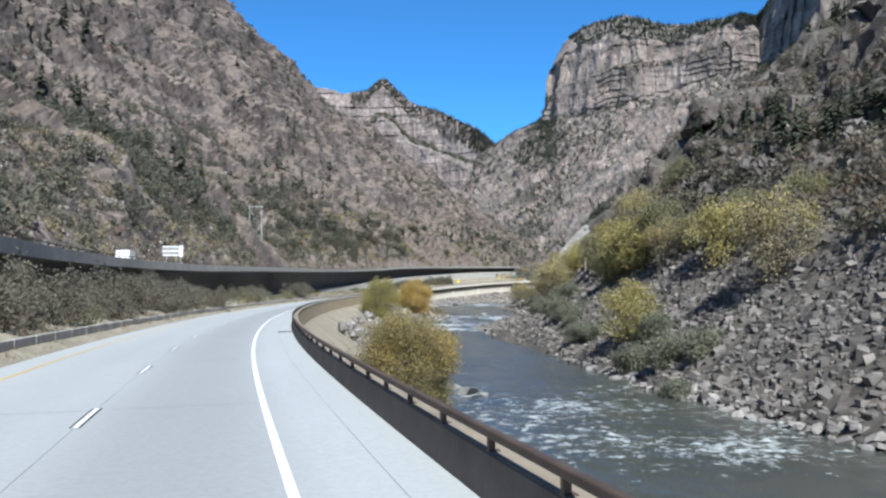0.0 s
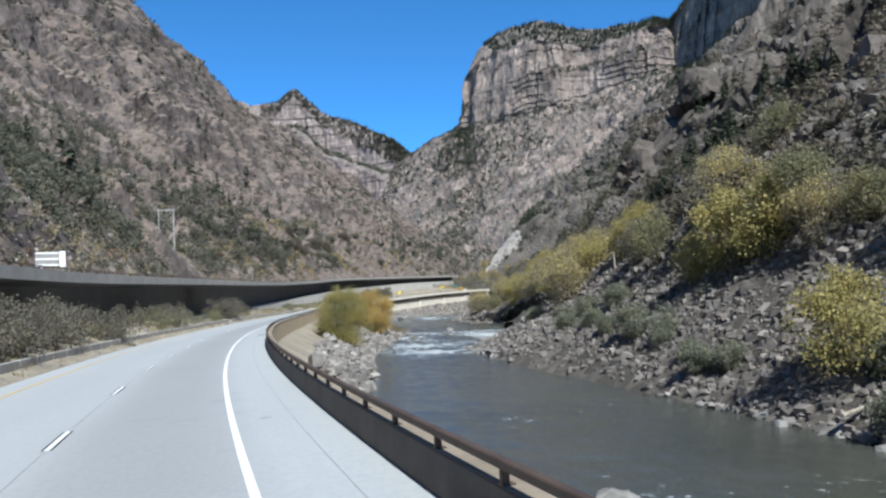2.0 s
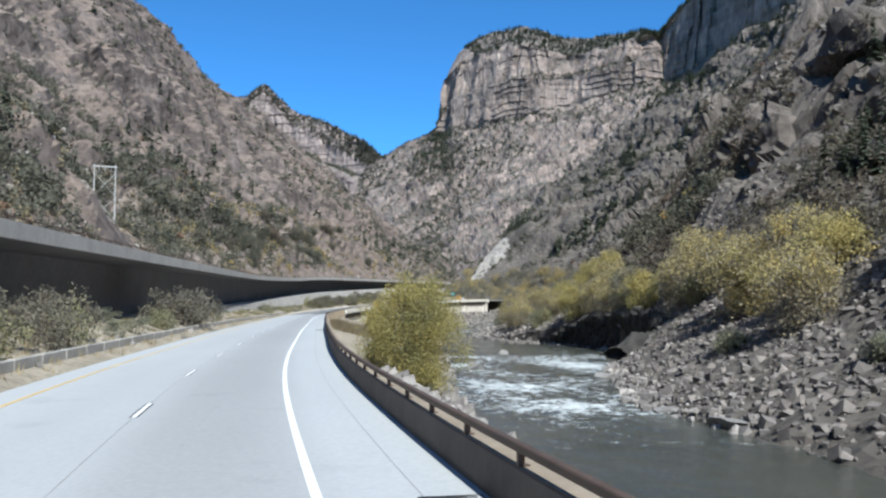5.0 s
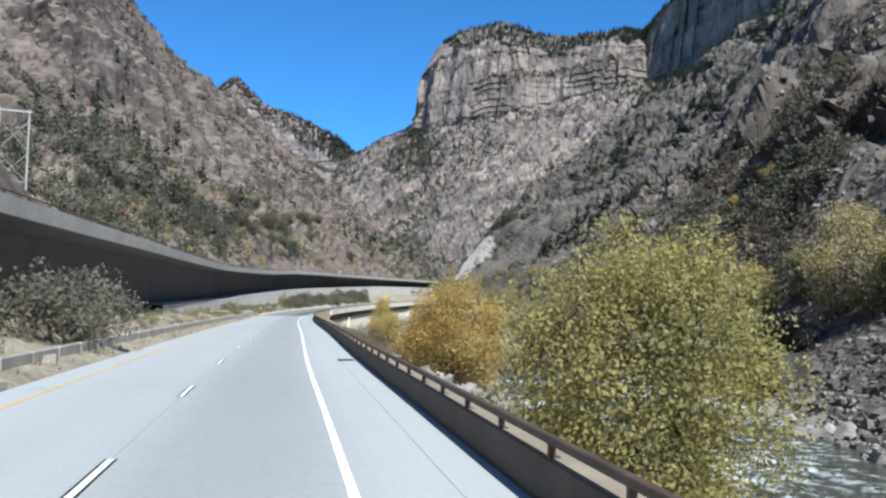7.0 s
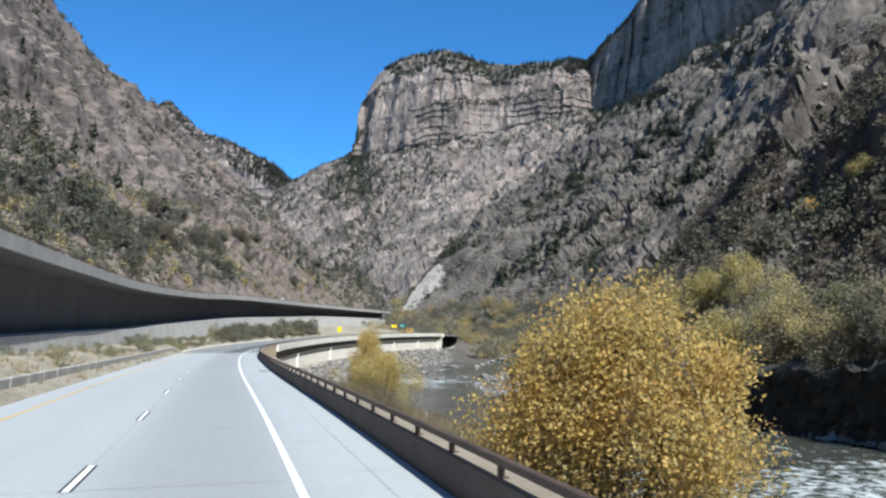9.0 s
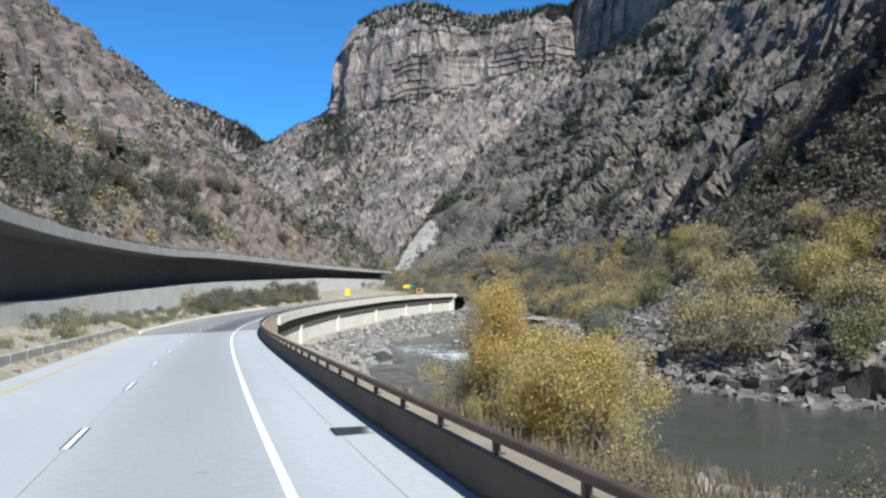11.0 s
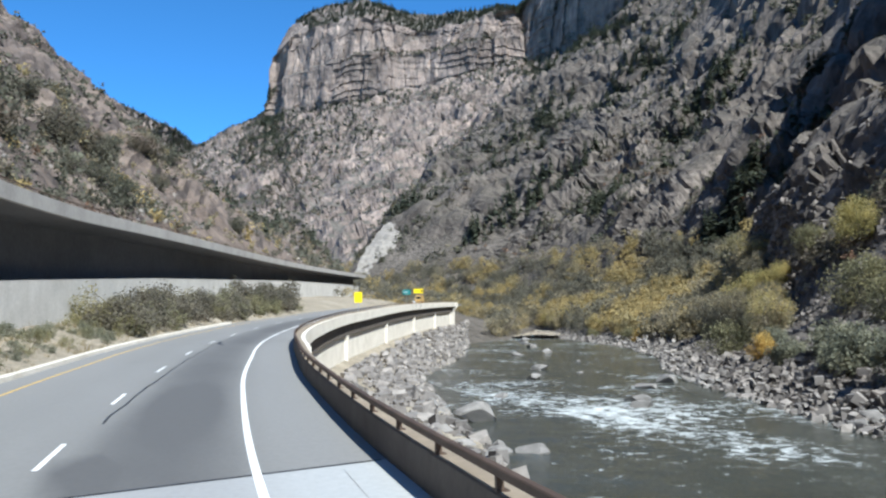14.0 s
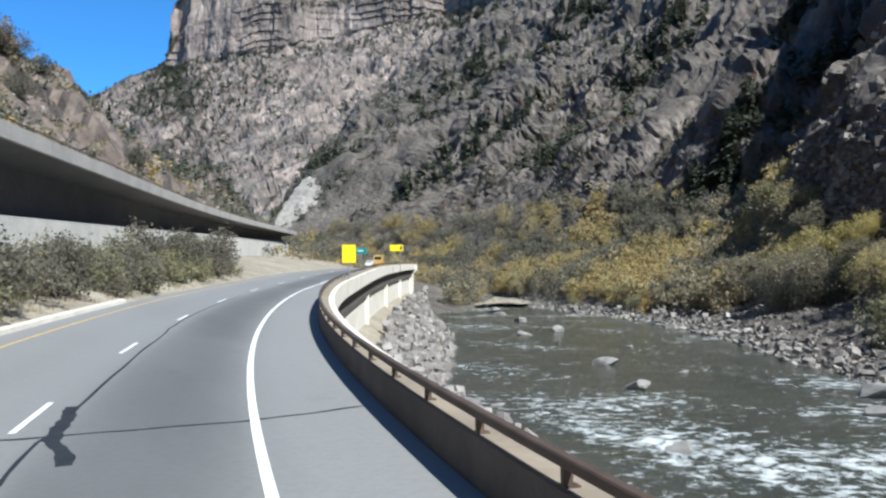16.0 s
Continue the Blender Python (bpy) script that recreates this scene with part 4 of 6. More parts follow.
# ---- rocks ----
def rock_shapes(count, seed, flat=0.75):
    """Angular boulders: hulls of scattered points."""
    r = np.random.default_rng(seed)
    out = []
    for _ in range(count):
        bm = bmesh.new()
        p = np.array(list(itertools.product((-0.72, 0.72), repeat=3))) + r.uniform(-0.2, 0.2, (8, 3))
        p *= np.array([1.0, r.uniform(0.55, 0.95), r.uniform(0.45, 0.9) * flat / 0.75])
        for q in p:
            bm.verts.new(q)
        res = bmesh.ops.convex_hull(bm, input=bm.verts)
        bmesh.ops.delete(bm, geom=list({g for g in res["geom_interior"] + res["geom_unused"] if isinstance(g, bmesh.types.BMVert)}), context="VERTS")
        bmesh.ops.triangulate(bm, faces=bm.faces)
        bmesh.ops.recalc_face_normals(bm, faces=bm.faces)
        bm.verts.index_update()
        out.append((np.array([v.co[:] for v in bm.verts]), np.array([[v.index for v in f.verts] for f in bm.faces])))
        bm.free()
    return out


ROCKS = rock_shapes(14, 3)


def turns(r, n, upright=False):
    """n random turns, as matrices; about z alone where upright."""
    a = r.uniform(0, 2 * np.pi, n)
    z = np.zeros((n, 3, 3))
    z[:, 0, 0], z[:, 0, 1], z[:, 1, 0], z[:, 1, 1], z[:, 2, 2] = np.cos(a), -np.sin(a), np.sin(a), np.cos(a), 1
    if upright:
        return z
    b = r.uniform(-0.7, 0.7, n)
    x = np.zeros((n, 3, 3))
    x[:, 0, 0], x[:, 1, 1], x[:, 1, 2], x[:, 2, 1], x[:, 2, 2] = 1, np.cos(b), -np.sin(b), np.sin(b), np.cos(b)
    return z @ x @ turns(r, n, True)


def scatter(name, shapes, where, sizes, mat, label, category, seed, upright=False, smooth=False):
    """Many copies of some shapes, joined."""
    r = np.random.default_rng(seed)
    pick = r.integers(0, len(shapes), len(where))
    rot = turns(r, len(where), upright)
    V, F, base = [], [], 0
    for i, (v, f) in enumerate(shapes):
        k = np.flatnonzero(pick == i)
        if not len(k):
            continue
        s = np.asarray(sizes)[k]
        s = s[:, None, None] if s.ndim == 1 else s[:, None, :]
        w = np.einsum("kij,nj->kni", rot[k], v) * s + where[k][:, None]
        V.append(w.reshape(-1, 3))
        F.append((f[None] + (np.arange(len(k)) * len(v))[:, None, None]).reshape(-1, f.shape[1]) + base)
        base += len(k) * len(v)
    ob = put(name, mesh_np(name, np.concatenate(V), np.concatenate(F), smooth), mat)
    return tagged(ob, label, category, kind="stuff")


def on_surface(P, n, seed, u=(0, 1), v=(0, 1)):
    """Random places on a lofted surface, within parts of its two ways."""
    r = np.random.default_rng(seed)
    a = (u[0] + (u[1] - u[0]) * r.random(n)) * (P.shape[0] - 1.001)
    b_ = (v[0] + (v[1] - v[0]) * r.random(n)) * (P.shape[1] - 2.001)
    i, j = a.astype(int), b_.astype(int)
    fa, fb = (a - i)[:, None], (b_ - j)[:, None]
    return (P[i, j] * (1 - fa) + P[i + 1, j] * fa) * (1 - fb) + (P[i, j + 1] * (1 - fa) + P[i + 1, j + 1] * fa) * fb


def sizes_of(r, n, small, large, power=3.0):
    return small + (large - small) * r.random(n) ** power


def on_fan(q):
    """True on the bare scree fan below the spur."""
    return (q[:, 0] > 98 + 0.35 * (q[:, 1] - 480)) & (q[:, 0] < 150) & (q[:, 1] > 472) & (q[:, 1] < 536) & (q[:, 2] > 10) & (q[:, 2] < 44)


r1 = np.random.default_rng(21)
q = on_surface(P_RIGHT, 90000, 31, (0.02, 0.72), (0.012, 0.5))
keep = (q[:, 2] < 62) & (fbm(q, 34, 3) > np.where(q[:, 2] < 26, -1.2, -0.2))
q = q[keep][:22000]
scatter("scree", ROCKS, q, sizes_of(r1, len(q), 0.28, 0.95, 2.4)[:, None] * r1.uniform(0.45, 1.1, (len(q), 3)), M_RIPRAP, "grey scree of broken angular rocks", "scree", 41)
q = on_surface(P_RIGHT, 60000, 33, (0.3, 0.64), (0.0, 0.42))
off_ = q[:, 0] - sheet(q[:, 1])[1]
bank_ = (q[:, 1] > 334) & (q[:, 1] < 470) & (off_ < 17) & (q[:, 2] < 4)
fan_ = on_fan(q)
slip_ = (np.hypot(q[:, 0] - 138, (q[:, 1] - 585) * 0.6) < 12) & (q[:, 2] < 14)
q = q[bank_ | fan_ | slip_][:4200]
low_ = on_surface(P_RIGHT, 30000, 34, (0.11, 0.37), (0.0, 0.3))
off_ = low_[:, 0] - sheet(low_[:, 1])[1]
big_n = len(q)
q = np.concatenate([q, low_[(off_ > 0) & (off_ < 24) & (low_[:, 2] < 12) & (low_[:, 1] < 256)][:4500]])
q[:, 2] = np.maximum(q[:, 2], WATER - 0.1)
scatter("talus_blocks", ROCKS, q, (sizes_of(r1, len(q), 0.4, 1.4, 2.2) * np.where(np.arange(len(q)) < big_n, 1.0, 0.66))[:, None] * r1.uniform(0.45, 1.0, (len(q), 3)), M_RIPRAP, "grey angular talus blocks above the waterline", "rocks", 141)
ty = r1.uniform(20, 640, 3600)
bl_, br_ = sheet(ty)
q = np.c_[br_ + 0.2 + np.abs(r1.normal(0, 2.6, len(ty))) - 0.8, ty, np.full(len(ty), WATER + 0.1)]
q[:, 2] += np.clip(q[:, 0] - br_, 0, 9) * 0.45
bar_ = on_surface(BAR, 420, 36)
q = np.concatenate([q, bar_[bar_[:, 2] > WATER - 0.3]])
scatter("far_bank_rocks", ROCKS, q, sizes_of(r1, len(q), 0.22, 1.0, 3.0)[:, None] * r1.uniform(0.45, 1.0, (len(q), 3)), M_BOULDER, "pale boulders lining the waterline", "rocks", 42)
ty = r1.uniform(136, 600, 4200)
bl_, br_ = sheet(ty)
k_ = r1.random(len(ty))
side = np.interp(ty, axis[:, 1], axis[:, 0]) + 5.0
q = np.c_[bl_ * k_ + side * (1 - k_) + 1.0, ty, np.zeros(len(ty))]
zr_ = np.interp(ty, axis[:, 1], road_z(run - S0))
top_ = zr_ - np.where(ty > 385, 5.2, 1.6)
q[:, 2] = top_ * (1 - k_) + (WATER + 0.1) * k_
keep = (k_ > np.where((ty > 138) & (ty < 270), 0.2, np.where((ty > 325) & (ty < 396), 0.93, 0.62))) | (ty > 402)
q = q[keep]
scatter("near_bank_rocks", ROCKS, q, sizes_of(r1, len(q), 0.25, 1.2, 2.4)[:, None] * r1.uniform(0.5, 1.0, (len(q), 3)), M_BOULDER, "pale angular riprap on the river bank", "rocks", 43)

def boulder(x, y, size, k, z=WATER):
    """One boulder in the river: a ball cut by planes, roughened."""
    r = np.random.default_rng(600 + k)
    bm = bmesh.new()
    bmesh.ops.create_icosphere(bm, subdivisions=3, radius=1.15)
    cuts = r.normal(size=(9, 3))
    cuts /= np.linalg.norm(cuts, axis=1)[:, None]
    deep = r.uniform(0.35, 0.8, 9)
    p = np.array([v.co[:] for v in bm.verts])
    for n_, d_ in zip(cuts, deep):
        p -= np.clip(p @ n_ - d_, 0, None)[:, None] * n_
    p += 0.035 * fbm(p + 9 * k, 0.35, 3)[:, None] * p
    for v, c in zip(bm.verts, p):
        v.co = c
    me = bpy.data.meshes.new("boulder")
    bm.to_mesh(me)
    bm.free()
    ob = put("boulder", me, M_RIVERROCK)
    ob.matrix_basis = Matrix.Translation((x, y, z + size * 0.12)) @ Matrix.Rotation(k * 1.7, 4, "Z") @ Matrix.Diagonal((size, size * r.uniform(0.6, 0.95), size * r.uniform(0.4, 0.65), 1))
    tagged(ob, "pale angular boulder standing in the river", "boulder", "river boulders")


for k, (x, y, z_) in enumerate(((7.2, 417.8, 2.1), (16.6, 435, 1.15), (1.9, 401.5, 0.9), (4, 401, 1.3), (39.5, 473.5, 1.4), (55, 516, 1.5), (63.8, 520, 1.7), (24, 420.4, 1.5), (35.6, 437.8, 1.5), (41, 463.7, 0.5), (4.7, 416.5, 0.9), (2.4, 418.5, 2.0), (6.9, 428, 1.4), (17.6, 468.7, 1.2), (54.5, 489.5, 0.8), (30.3, 457, 1.5), (49.8, 499, 0.6), (16.2, 454, 0.6), (2.9, 404, 0.7), (0.9, 91, 1.3), (2.3, 86.5, 1.5), (4, 84.8, 0.7), (8.6, 207.3, 1.6), (9, 199, 1.4), (10.4, 189, 2.0), (-10.4, 195.6, 1.1), (1.6, 250, 1.9), (3.2, 265, 0.7), (14, 290, 1.4), (-5.9, 272.5, 1.0), (42.5, 444.8, 2.0), (27, 426, 1.3), (73, 548, 2.2), (84, 575, 2.2), (90, 590, 2.0), (16, 236, 1.6), (11, 268, 1.2), (24.9, 381.7, 1.6))):
    boulder(x, y, z_, k)

SLABS = []
for k in range(10):
    r = np.random.default_rng(700 + k)
    bm = bmesh.new()
    bmesh.ops.create_icosphere(bm, subdivisions=2, radius=1.15)
    cuts = r.normal(size=(8, 3))
    cuts /= np.linalg.norm(cuts, axis=1)[:, None]
    p = np.array([v.co[:] for v in bm.verts])
    for n_, d_ in zip(cuts, r.uniform(0.4, 0.8, 8)):
        p -= np.clip(p @ n_ - d_, 0, None)[:, None] * n_
    for v, c in zip(bm.verts, p * [1.0, r.uniform(0.55, 0.9), r.uniform(0.35, 0.6)]):
        v.co = c
    me = bpy.data.meshes.new("bank_rock")
    bm.to_mesh(me)
    bm.free()
    me.materials.append(M_RIVERROCK if k % 2 else M_BOULDER)
    SLABS.append(me)
r5r = np.random.default_rng(91)
for k in range(260):
    far_side = k < 190
    y = r5r.uniform(55, 330) if k < 130 else r5r.uniform(370, 560) if far_side else r5r.uniform(140, 265) if k < 225 else r5r.uniform(398, 470)
    bl_, br_ = sheet(y)
    x = br_ + abs(r5r.normal(0, 1.6)) - 0.9 if far_side else bl_ - abs(r5r.normal(0, 1.5)) + 0.8
    z = WATER + 0.05 + 0.4 * max(0.0, (x - br_) if far_side else 0.9 * (bl_ - x))
    o = new("bank_rock", SLABS[int(r5r.integers(0, 10))])
    s_ = 0.45 + 0.9 * r5r.random() ** 2
    o.matrix_basis = Matrix.Translation((float(x), float(y), float(z))) @ Matrix.Rotation(r5r.uniform(0, 6.28), 4, "Z") @ Matrix.Diagonal((s_, s_, s_, 1))
    tagged(o, "pale angular rock at the waterline", "rock", "waterline rocks")

# pale rock slide at the foot of the far spur
fan = loft([[(104, 862, 16), (118, 858, 16), (134, 862, 18)], [(126, 900, 40), (136, 896, 42), (150, 898, 44)], [(150, 936, 60), (158, 934, 62), (166, 936, 64)]], 40, 50)
fan = craggy(fan + np.array([0, -4.0, 2.0]), ((1.2, 9, 3, True, 1),))
M_PALE = plain("pale_slide_rock", (0.19, 0.175, 0.16), (0.3, 0.28, 0.255), 4.0, 0.95, relief=0.2)
tagged(put("rock_slide", mesh_np("rock_slide", fan.reshape(-1, 3), grid_faces(40, 50)), M_PALE), "pale bare rock slide at the canyon bend", "rock slide", kind="structure")

# ---- leaves ----
def leaf_cloud(r, centres, radii, n, size, droop=0.0, corners=3):
    """n leaves of three or four corners strewn round centres."""
    i = r.integers(0, len(centres), n)
    d = r.normal(size=(n, 3))
    d /= np.linalg.norm(d, axis=1)[:, None]
    c = centres[i] + d * (radii[i] * r.random(n) ** 0.45)[:, None]
    a = r.normal(size=(n, 3))
    a[:, 2] -= droop
    a /= np.linalg.norm(a, axis=1)[:, None]
    b_ = np.cross(a, r.normal(size=(n, 3)))
    b_ /= np.linalg.norm(b_, axis=1)[:, None]
    s = (size * r.uniform(0.6, 1.3, n))[:, None]
    if corners == 3:
        return np.stack([c - a * s, c + b_ * s * 0.8 + a * s * 0.4, c + a * s * 0.5 - b_ * s * 0.6], 1).reshape(-1, 3)
    return np.stack([c - a * s, c + b_ * s * 0.55, c + a * s, c - b_ * s * 0.55], 1).reshape(-1, 3)


def quads(v, corners=3):
    return np.arange(len(v)).reshape(-1, corners)


def crown_centres(r, n, w, h, low):
    """Clump centres filling an uneven crown w wide and h high, its underside at low."""
    p = r.normal(size=(n, 3))
    p /= np.linalg.norm(p, axis=1)[:, None]
    p *= (0.35 + 0.6 * r.random(n) ** 0.6)[:, None]
    lob = 1 + 0.25 * np.sin(3 * np.arctan2(p[:, 1], p[:, 0]) + r.uniform(0, 6)) * (1 - np.abs(p[:, 2]))
    return np.c_[p[:, 0] * w / 2 * lob, p[:, 1] * w / 2 * lob, low + (h - low) * (0.5 + 0.5 * p[:, 2])]


def make_tree(name, label, at, h, w, leaf_mat, leaves=5000, leaf=0.24, stems=4, low=0.1, clumps=46, seed=1, category="tree", group="", extra=None, corners=3):
    r = np.random.default_rng(seed)
    t = tagged(empty(name, at), label, category, group)
    cen = crown_centres(r, clumps, w * 0.86, h * 0.93, h * low)
    rad = r.uniform(0.09, 0.19, clumps) * w * (1.25 if group else 1.0)
    bm = bmesh.new()
    feet = []
    for k in range(stems):
        a = 2 * math.pi * (k + r.random() * 0.6) / stems
        o = 0.05 * w if stems > 1 else 0
        p0 = Vector((o * math.cos(a), o * math.sin(a), -0.15))
        p1 = Vector((0.13 * w * math.cos(a) * (stems > 1), 0.13 * w * math.sin(a) * (stems > 1), h * 0.33))
        p2 = Vector((0.22 * w * math.cos(a), 0.22 * w * math.sin(a), h * 0.62))
        g = 0.018 * h * (1.3 if stems == 1 else 0.8)
        tube(bm, p0, p1, g, g * 0.75, 7)
        tube(bm, p1, p2, g * 0.75, g * 0.4, 6)
        feet += [(p1, g * 0.5), (p2, g * 0.38)]
    for c in cen[:: 2 if group else 1]:
        f, g = min(feet, key=lambda q_: (Vector(c) - q_[0]).length + 0.3 * abs(r.normal()))
        m_ = f.lerp(Vector(c), 0.5) + Vector((0, 0, 0.04 * h))
        tube(bm, f, m_, g, g * 0.6, 3)
        tube(bm, m_, c, g * 0.6, 0.008, 3)
    part("trunk", bm, M_BARK, t, "grey-brown stems and limbs")
    v = leaf_cloud(r, cen, rad, leaves, leaf, 0.3, corners)
    put("crown", mesh_np("crown", v, quads(v, corners)), leaf_mat, t)
    if extra:
        mat2, share = extra
        k = cen[cen[:, 2] > np.quantile(cen[:, 2], 1 - share)]
        v = leaf_cloud(r, k, np.full(len(k), 0.14 * w), int(leaves * 0.35), leaf, 0.3, corners)
        put("crown_top", mesh_np("crown_top", v, quads(v, corners)), mat2, t, "turning leaves at the crown's top")
    return t


def bank_z(x, y):
    """Height of the near bank between parapet and water."""
    a, b_ = np.interp(y, axis[:, 1], axis[:, 0]) + 3.6, sheet(y)[0]
    k = np.clip((x - a) / max(b_ - a, 1), 0, 1)
    top = float(np.interp(y, axis[:, 1], road_z(run - S0))) - (5.2 if y > 400 else 1.3)
    return float(top * (1 - k) + WATER * k)


make_tree("riverside_bush", "round olive-gold leafy bush below the parapet", (-1.6, 44, -3.7), 5.4, 6.2, L_STRAW, 46000, 0.05, 6, -0.05, 110, 5, "bush", extra=(L_GOLDEN, 0.4), corners=4)
make_tree("cottonwood_tree", "yellow-green broad leafy tree beside the parapet", (-13.4, 198, bank_z(-13.4, 198) - 0.3), 4.8 - bank_z(-13.4, 198), 10.0, L_GREEN, 52000, 0.082, 5, -0.06, 120, 6, corners=4)
make_tree("cottonwood_tree", "orange-yellow autumn tree on the river bank", (-7.2, 257, -6.3), 11.0, 11.6, L_GOLDEN, 44000, 0.1, 5, -0.2, 130, 7, extra=(L_ORANGE, 0.6), corners=4)
make_tree("willow_tree", "yellow autumn willow on the river bank", (-8.0, 316.6, -6.2), 9.0, 6.9, L_YELLOW, 34000, 0.055, 5, 0.0, 64, 8, extra=(L_ORANGE, 0.35))
make_tree("willow_tree", "golden autumn willow with thin low stems", (-8.2, 306, -6.2), 7.0, 7.2, L_YELLOW, 36000, 0.057, 6, 0.0, 80, 9, extra=(L_ORANGE, 0.6))

# ---- trees of the far bank, from a few shapes ----
KINDS = []
for i, (lab, mat, h, w, ex) in enumerate((
    ("bright yellow autumn willow on the rocky bank", L_YELLOW, 7.5, 8.5, (L_GREEN, 0.4)),
    ("olive and yellow willow on the rocky bank", L_WILLOW, 8.0, 9.0, (L_YELLOW, 0.35)),
    ("yellow-green willow on the rocky bank", L_GREEN, 7.0, 8.0, (L_YELLOW, 0.5)),
    ("dull olive shrub tree on the rocky bank", L_DULL, 6.0, 7.5, None),
    ("grey-green willow bush at the waterline", L_SAGE, 3.2, 5.0, None),
    ("orange autumn shrub on the rocky bank", L_ORANGE, 5.0, 5.5, None),
    ("grey leafless willow with dense twigs on the bank", L_TWIG, 7.0, 8.5, (L_WILLOW, 0.3)),
)):
    KINDS.append((lab, mat, h, w, ex, i))
made = {}


def plant(kind, x, y, z, scale, turn):
    if kind not in made:
        lab, mat, h, w, ex, i = KINDS[kind]
        made[kind] = make_tree("willow_bush" if kind in (4, 5) else "willow_tree", lab, (x, y, z), h, w, mat, 5200, 0.15, 4, -0.1, 66, 60 + i, "bush" if kind in (4, 5) else "tree", "far bank trees", extra=ex)
        made[kind].rotation_euler = (0, 0, turn)
        made[kind].scale = (scale,) * 3
        return made[kind]
    src = made[kind]
    keep_s = src.scale.copy()
    src.scale = (scale,) * 3
    o = copy_thing(src, Matrix.Translation((x, y, z)) @ Matrix.Rotation(turn, 4, "Z"))
    src.scale = keep_s
    return o


flatR = P_RIGHT[::2, ::2].reshape(-1, 3)


def right_z(x, y):
    d = (flatR[:, 0] - x) ** 2 + (flatR[:, 1] - y) ** 2
    k = np.argpartition(d, 4)[:4]
    return float(flatR[k, 2].mean())


r2_ = np.random.default_rng(77)
SPOTS = [(2, 29.5, 142, 1.3), (3, 29.7, 165, 0.9), (1, 26, 206, 1.25), (0, 31.4, 208, 1.1), (2, 23.5, 110, 1.1), (3, 34.6, 134, 1.0), (3, 35.5, 126, 0.95), (3, 41, 152, 1.1), (0, 35.5, 113, 1.0), (1, 35, 93, 1.05), (0, 34, 197, 0.85), (1, 31, 228, 1.2), (0, 34, 236, 1.0), (1, 36.5, 224, 1.2), (3, 40, 118, 0.9), (3, 42, 104, 1.0)]
SPOTS += [(4, 21, 100, 1.3), (4, 23, 92, 1.2), (4, 24, 106, 1.3), (4, 25, 87, 1.3), (4, 22, 82, 1.0), (4, 20, 128, 1.0), (4, 21, 148, 1.1), (4, 20, 140, 1.0), (4, 22, 176, 1.0), (4, 24, 168, 1.1), (4, 20, 186, 0.9), (4, 19, 156, 1.0)]
SPOTS += [(1, 32, 214, 1.0), (0, 32, 226, 1.0), (1, 41, 252, 1.2), (1, 40, 262, 1.2), (1, 44, 273, 1.2), (3, 44, 282, 1.1), (3, 46, 325, 1.1), (2, 74, 345, 0.9), (5, 70, 352, 0.9), (1, 39, 316, 1.1), (3, 36, 332, 1.1)]
SPOTS += [(3, 45.6, 311, 1.3), (0, 52, 342, 1.1), (1, 41.5, 372, 1.1), (3, 46.5, 367, 1.1), (2, 50, 362, 1.1), (1, 37.6, 343, 1.1), (2, 84, 453, 1.1), (1, 75, 432, 1.1), (0, 90, 462, 1.0), (1, 42, 320, 1.3), (2, 36, 326, 1.0), (3, 33, 340, 1.1)]
SPOTS += [(3, 31, 318, 1.1), (1, 30, 307, 1.0), (3, 29.5, 297, 1.1), (4, 30, 288, 1.4), (1, 31, 328, 1.0), (4, 28, 278, 1.3), (3, 34, 286, 1.1)]
SPOTS += [(1, 36.5, 268, 1.3), (3, 39, 259, 1.0), (4, 21, 213, 1.0), (4, 19.5, 183, 0.9), (4, 19.5, 165, 0.9), (4, 20, 157, 0.8), (4, 20.3, 146, 0.9), (4, 20, 139, 0.9), (4, 20, 131, 0.8), (4, 19.3, 174, 0.8), (4, 21, 124, 0.9)]
SPOTS += [(4, 45, 416, 1.3), (4, 40, 405, 1.2), (3, 60, 425, 0.9), (1, 70, 428, 1.0), (3, 66, 437, 1.1), (4, 50, 424, 1.1), (4, 36, 396, 1.0)]
SPOTS += [(3, 96, 478, 1.1), (1, 118, 522, 1.4), (3, 124, 534, 1.3), (5, 108, 514, 0.9)]
SPOTS += [(3, 38, 346, 1.0), (1, 32, 352, 1.1), (0, 44, 358, 1.1), (2, 50, 350, 1.0), (1, 31, 362, 0.9), (5, 55.7, 442, 0.75), (1, 66, 452, 0.95), (3, 72, 460, 1.0), (2, 78, 468, 0.95), (1, 84, 476, 1.0), (3, 62, 458, 0.9), (2, 92, 486, 0.95), (4, 50, 432, 1.0), (0, 100, 492, 0.9), (1, 88, 478, 0.9), (4, 46, 420, 0.9), (4, 60, 446, 1.0)]
SPOTS += [(2, 30.5, 136, 1.1), (1, 32, 130, 1.0), (1, 33, 151, 1.1), (2, 27.6, 147, 0.85), (2, 36.5, 192, 0.85), (6, 31.2, 179, 0.85), (6, 46, 240, 0.7), (6, 40, 168, 0.7), (2, 58, 304, 0.5), (2, 41, 290, 1.25), (6, 38.5, 301, 1.1), (6, 37, 307, 1.0), (6, 41, 297, 1.1), (1, 48, 329, 1.0), (1, 60, 379, 0.8), (6, 45, 303, 0.8)]
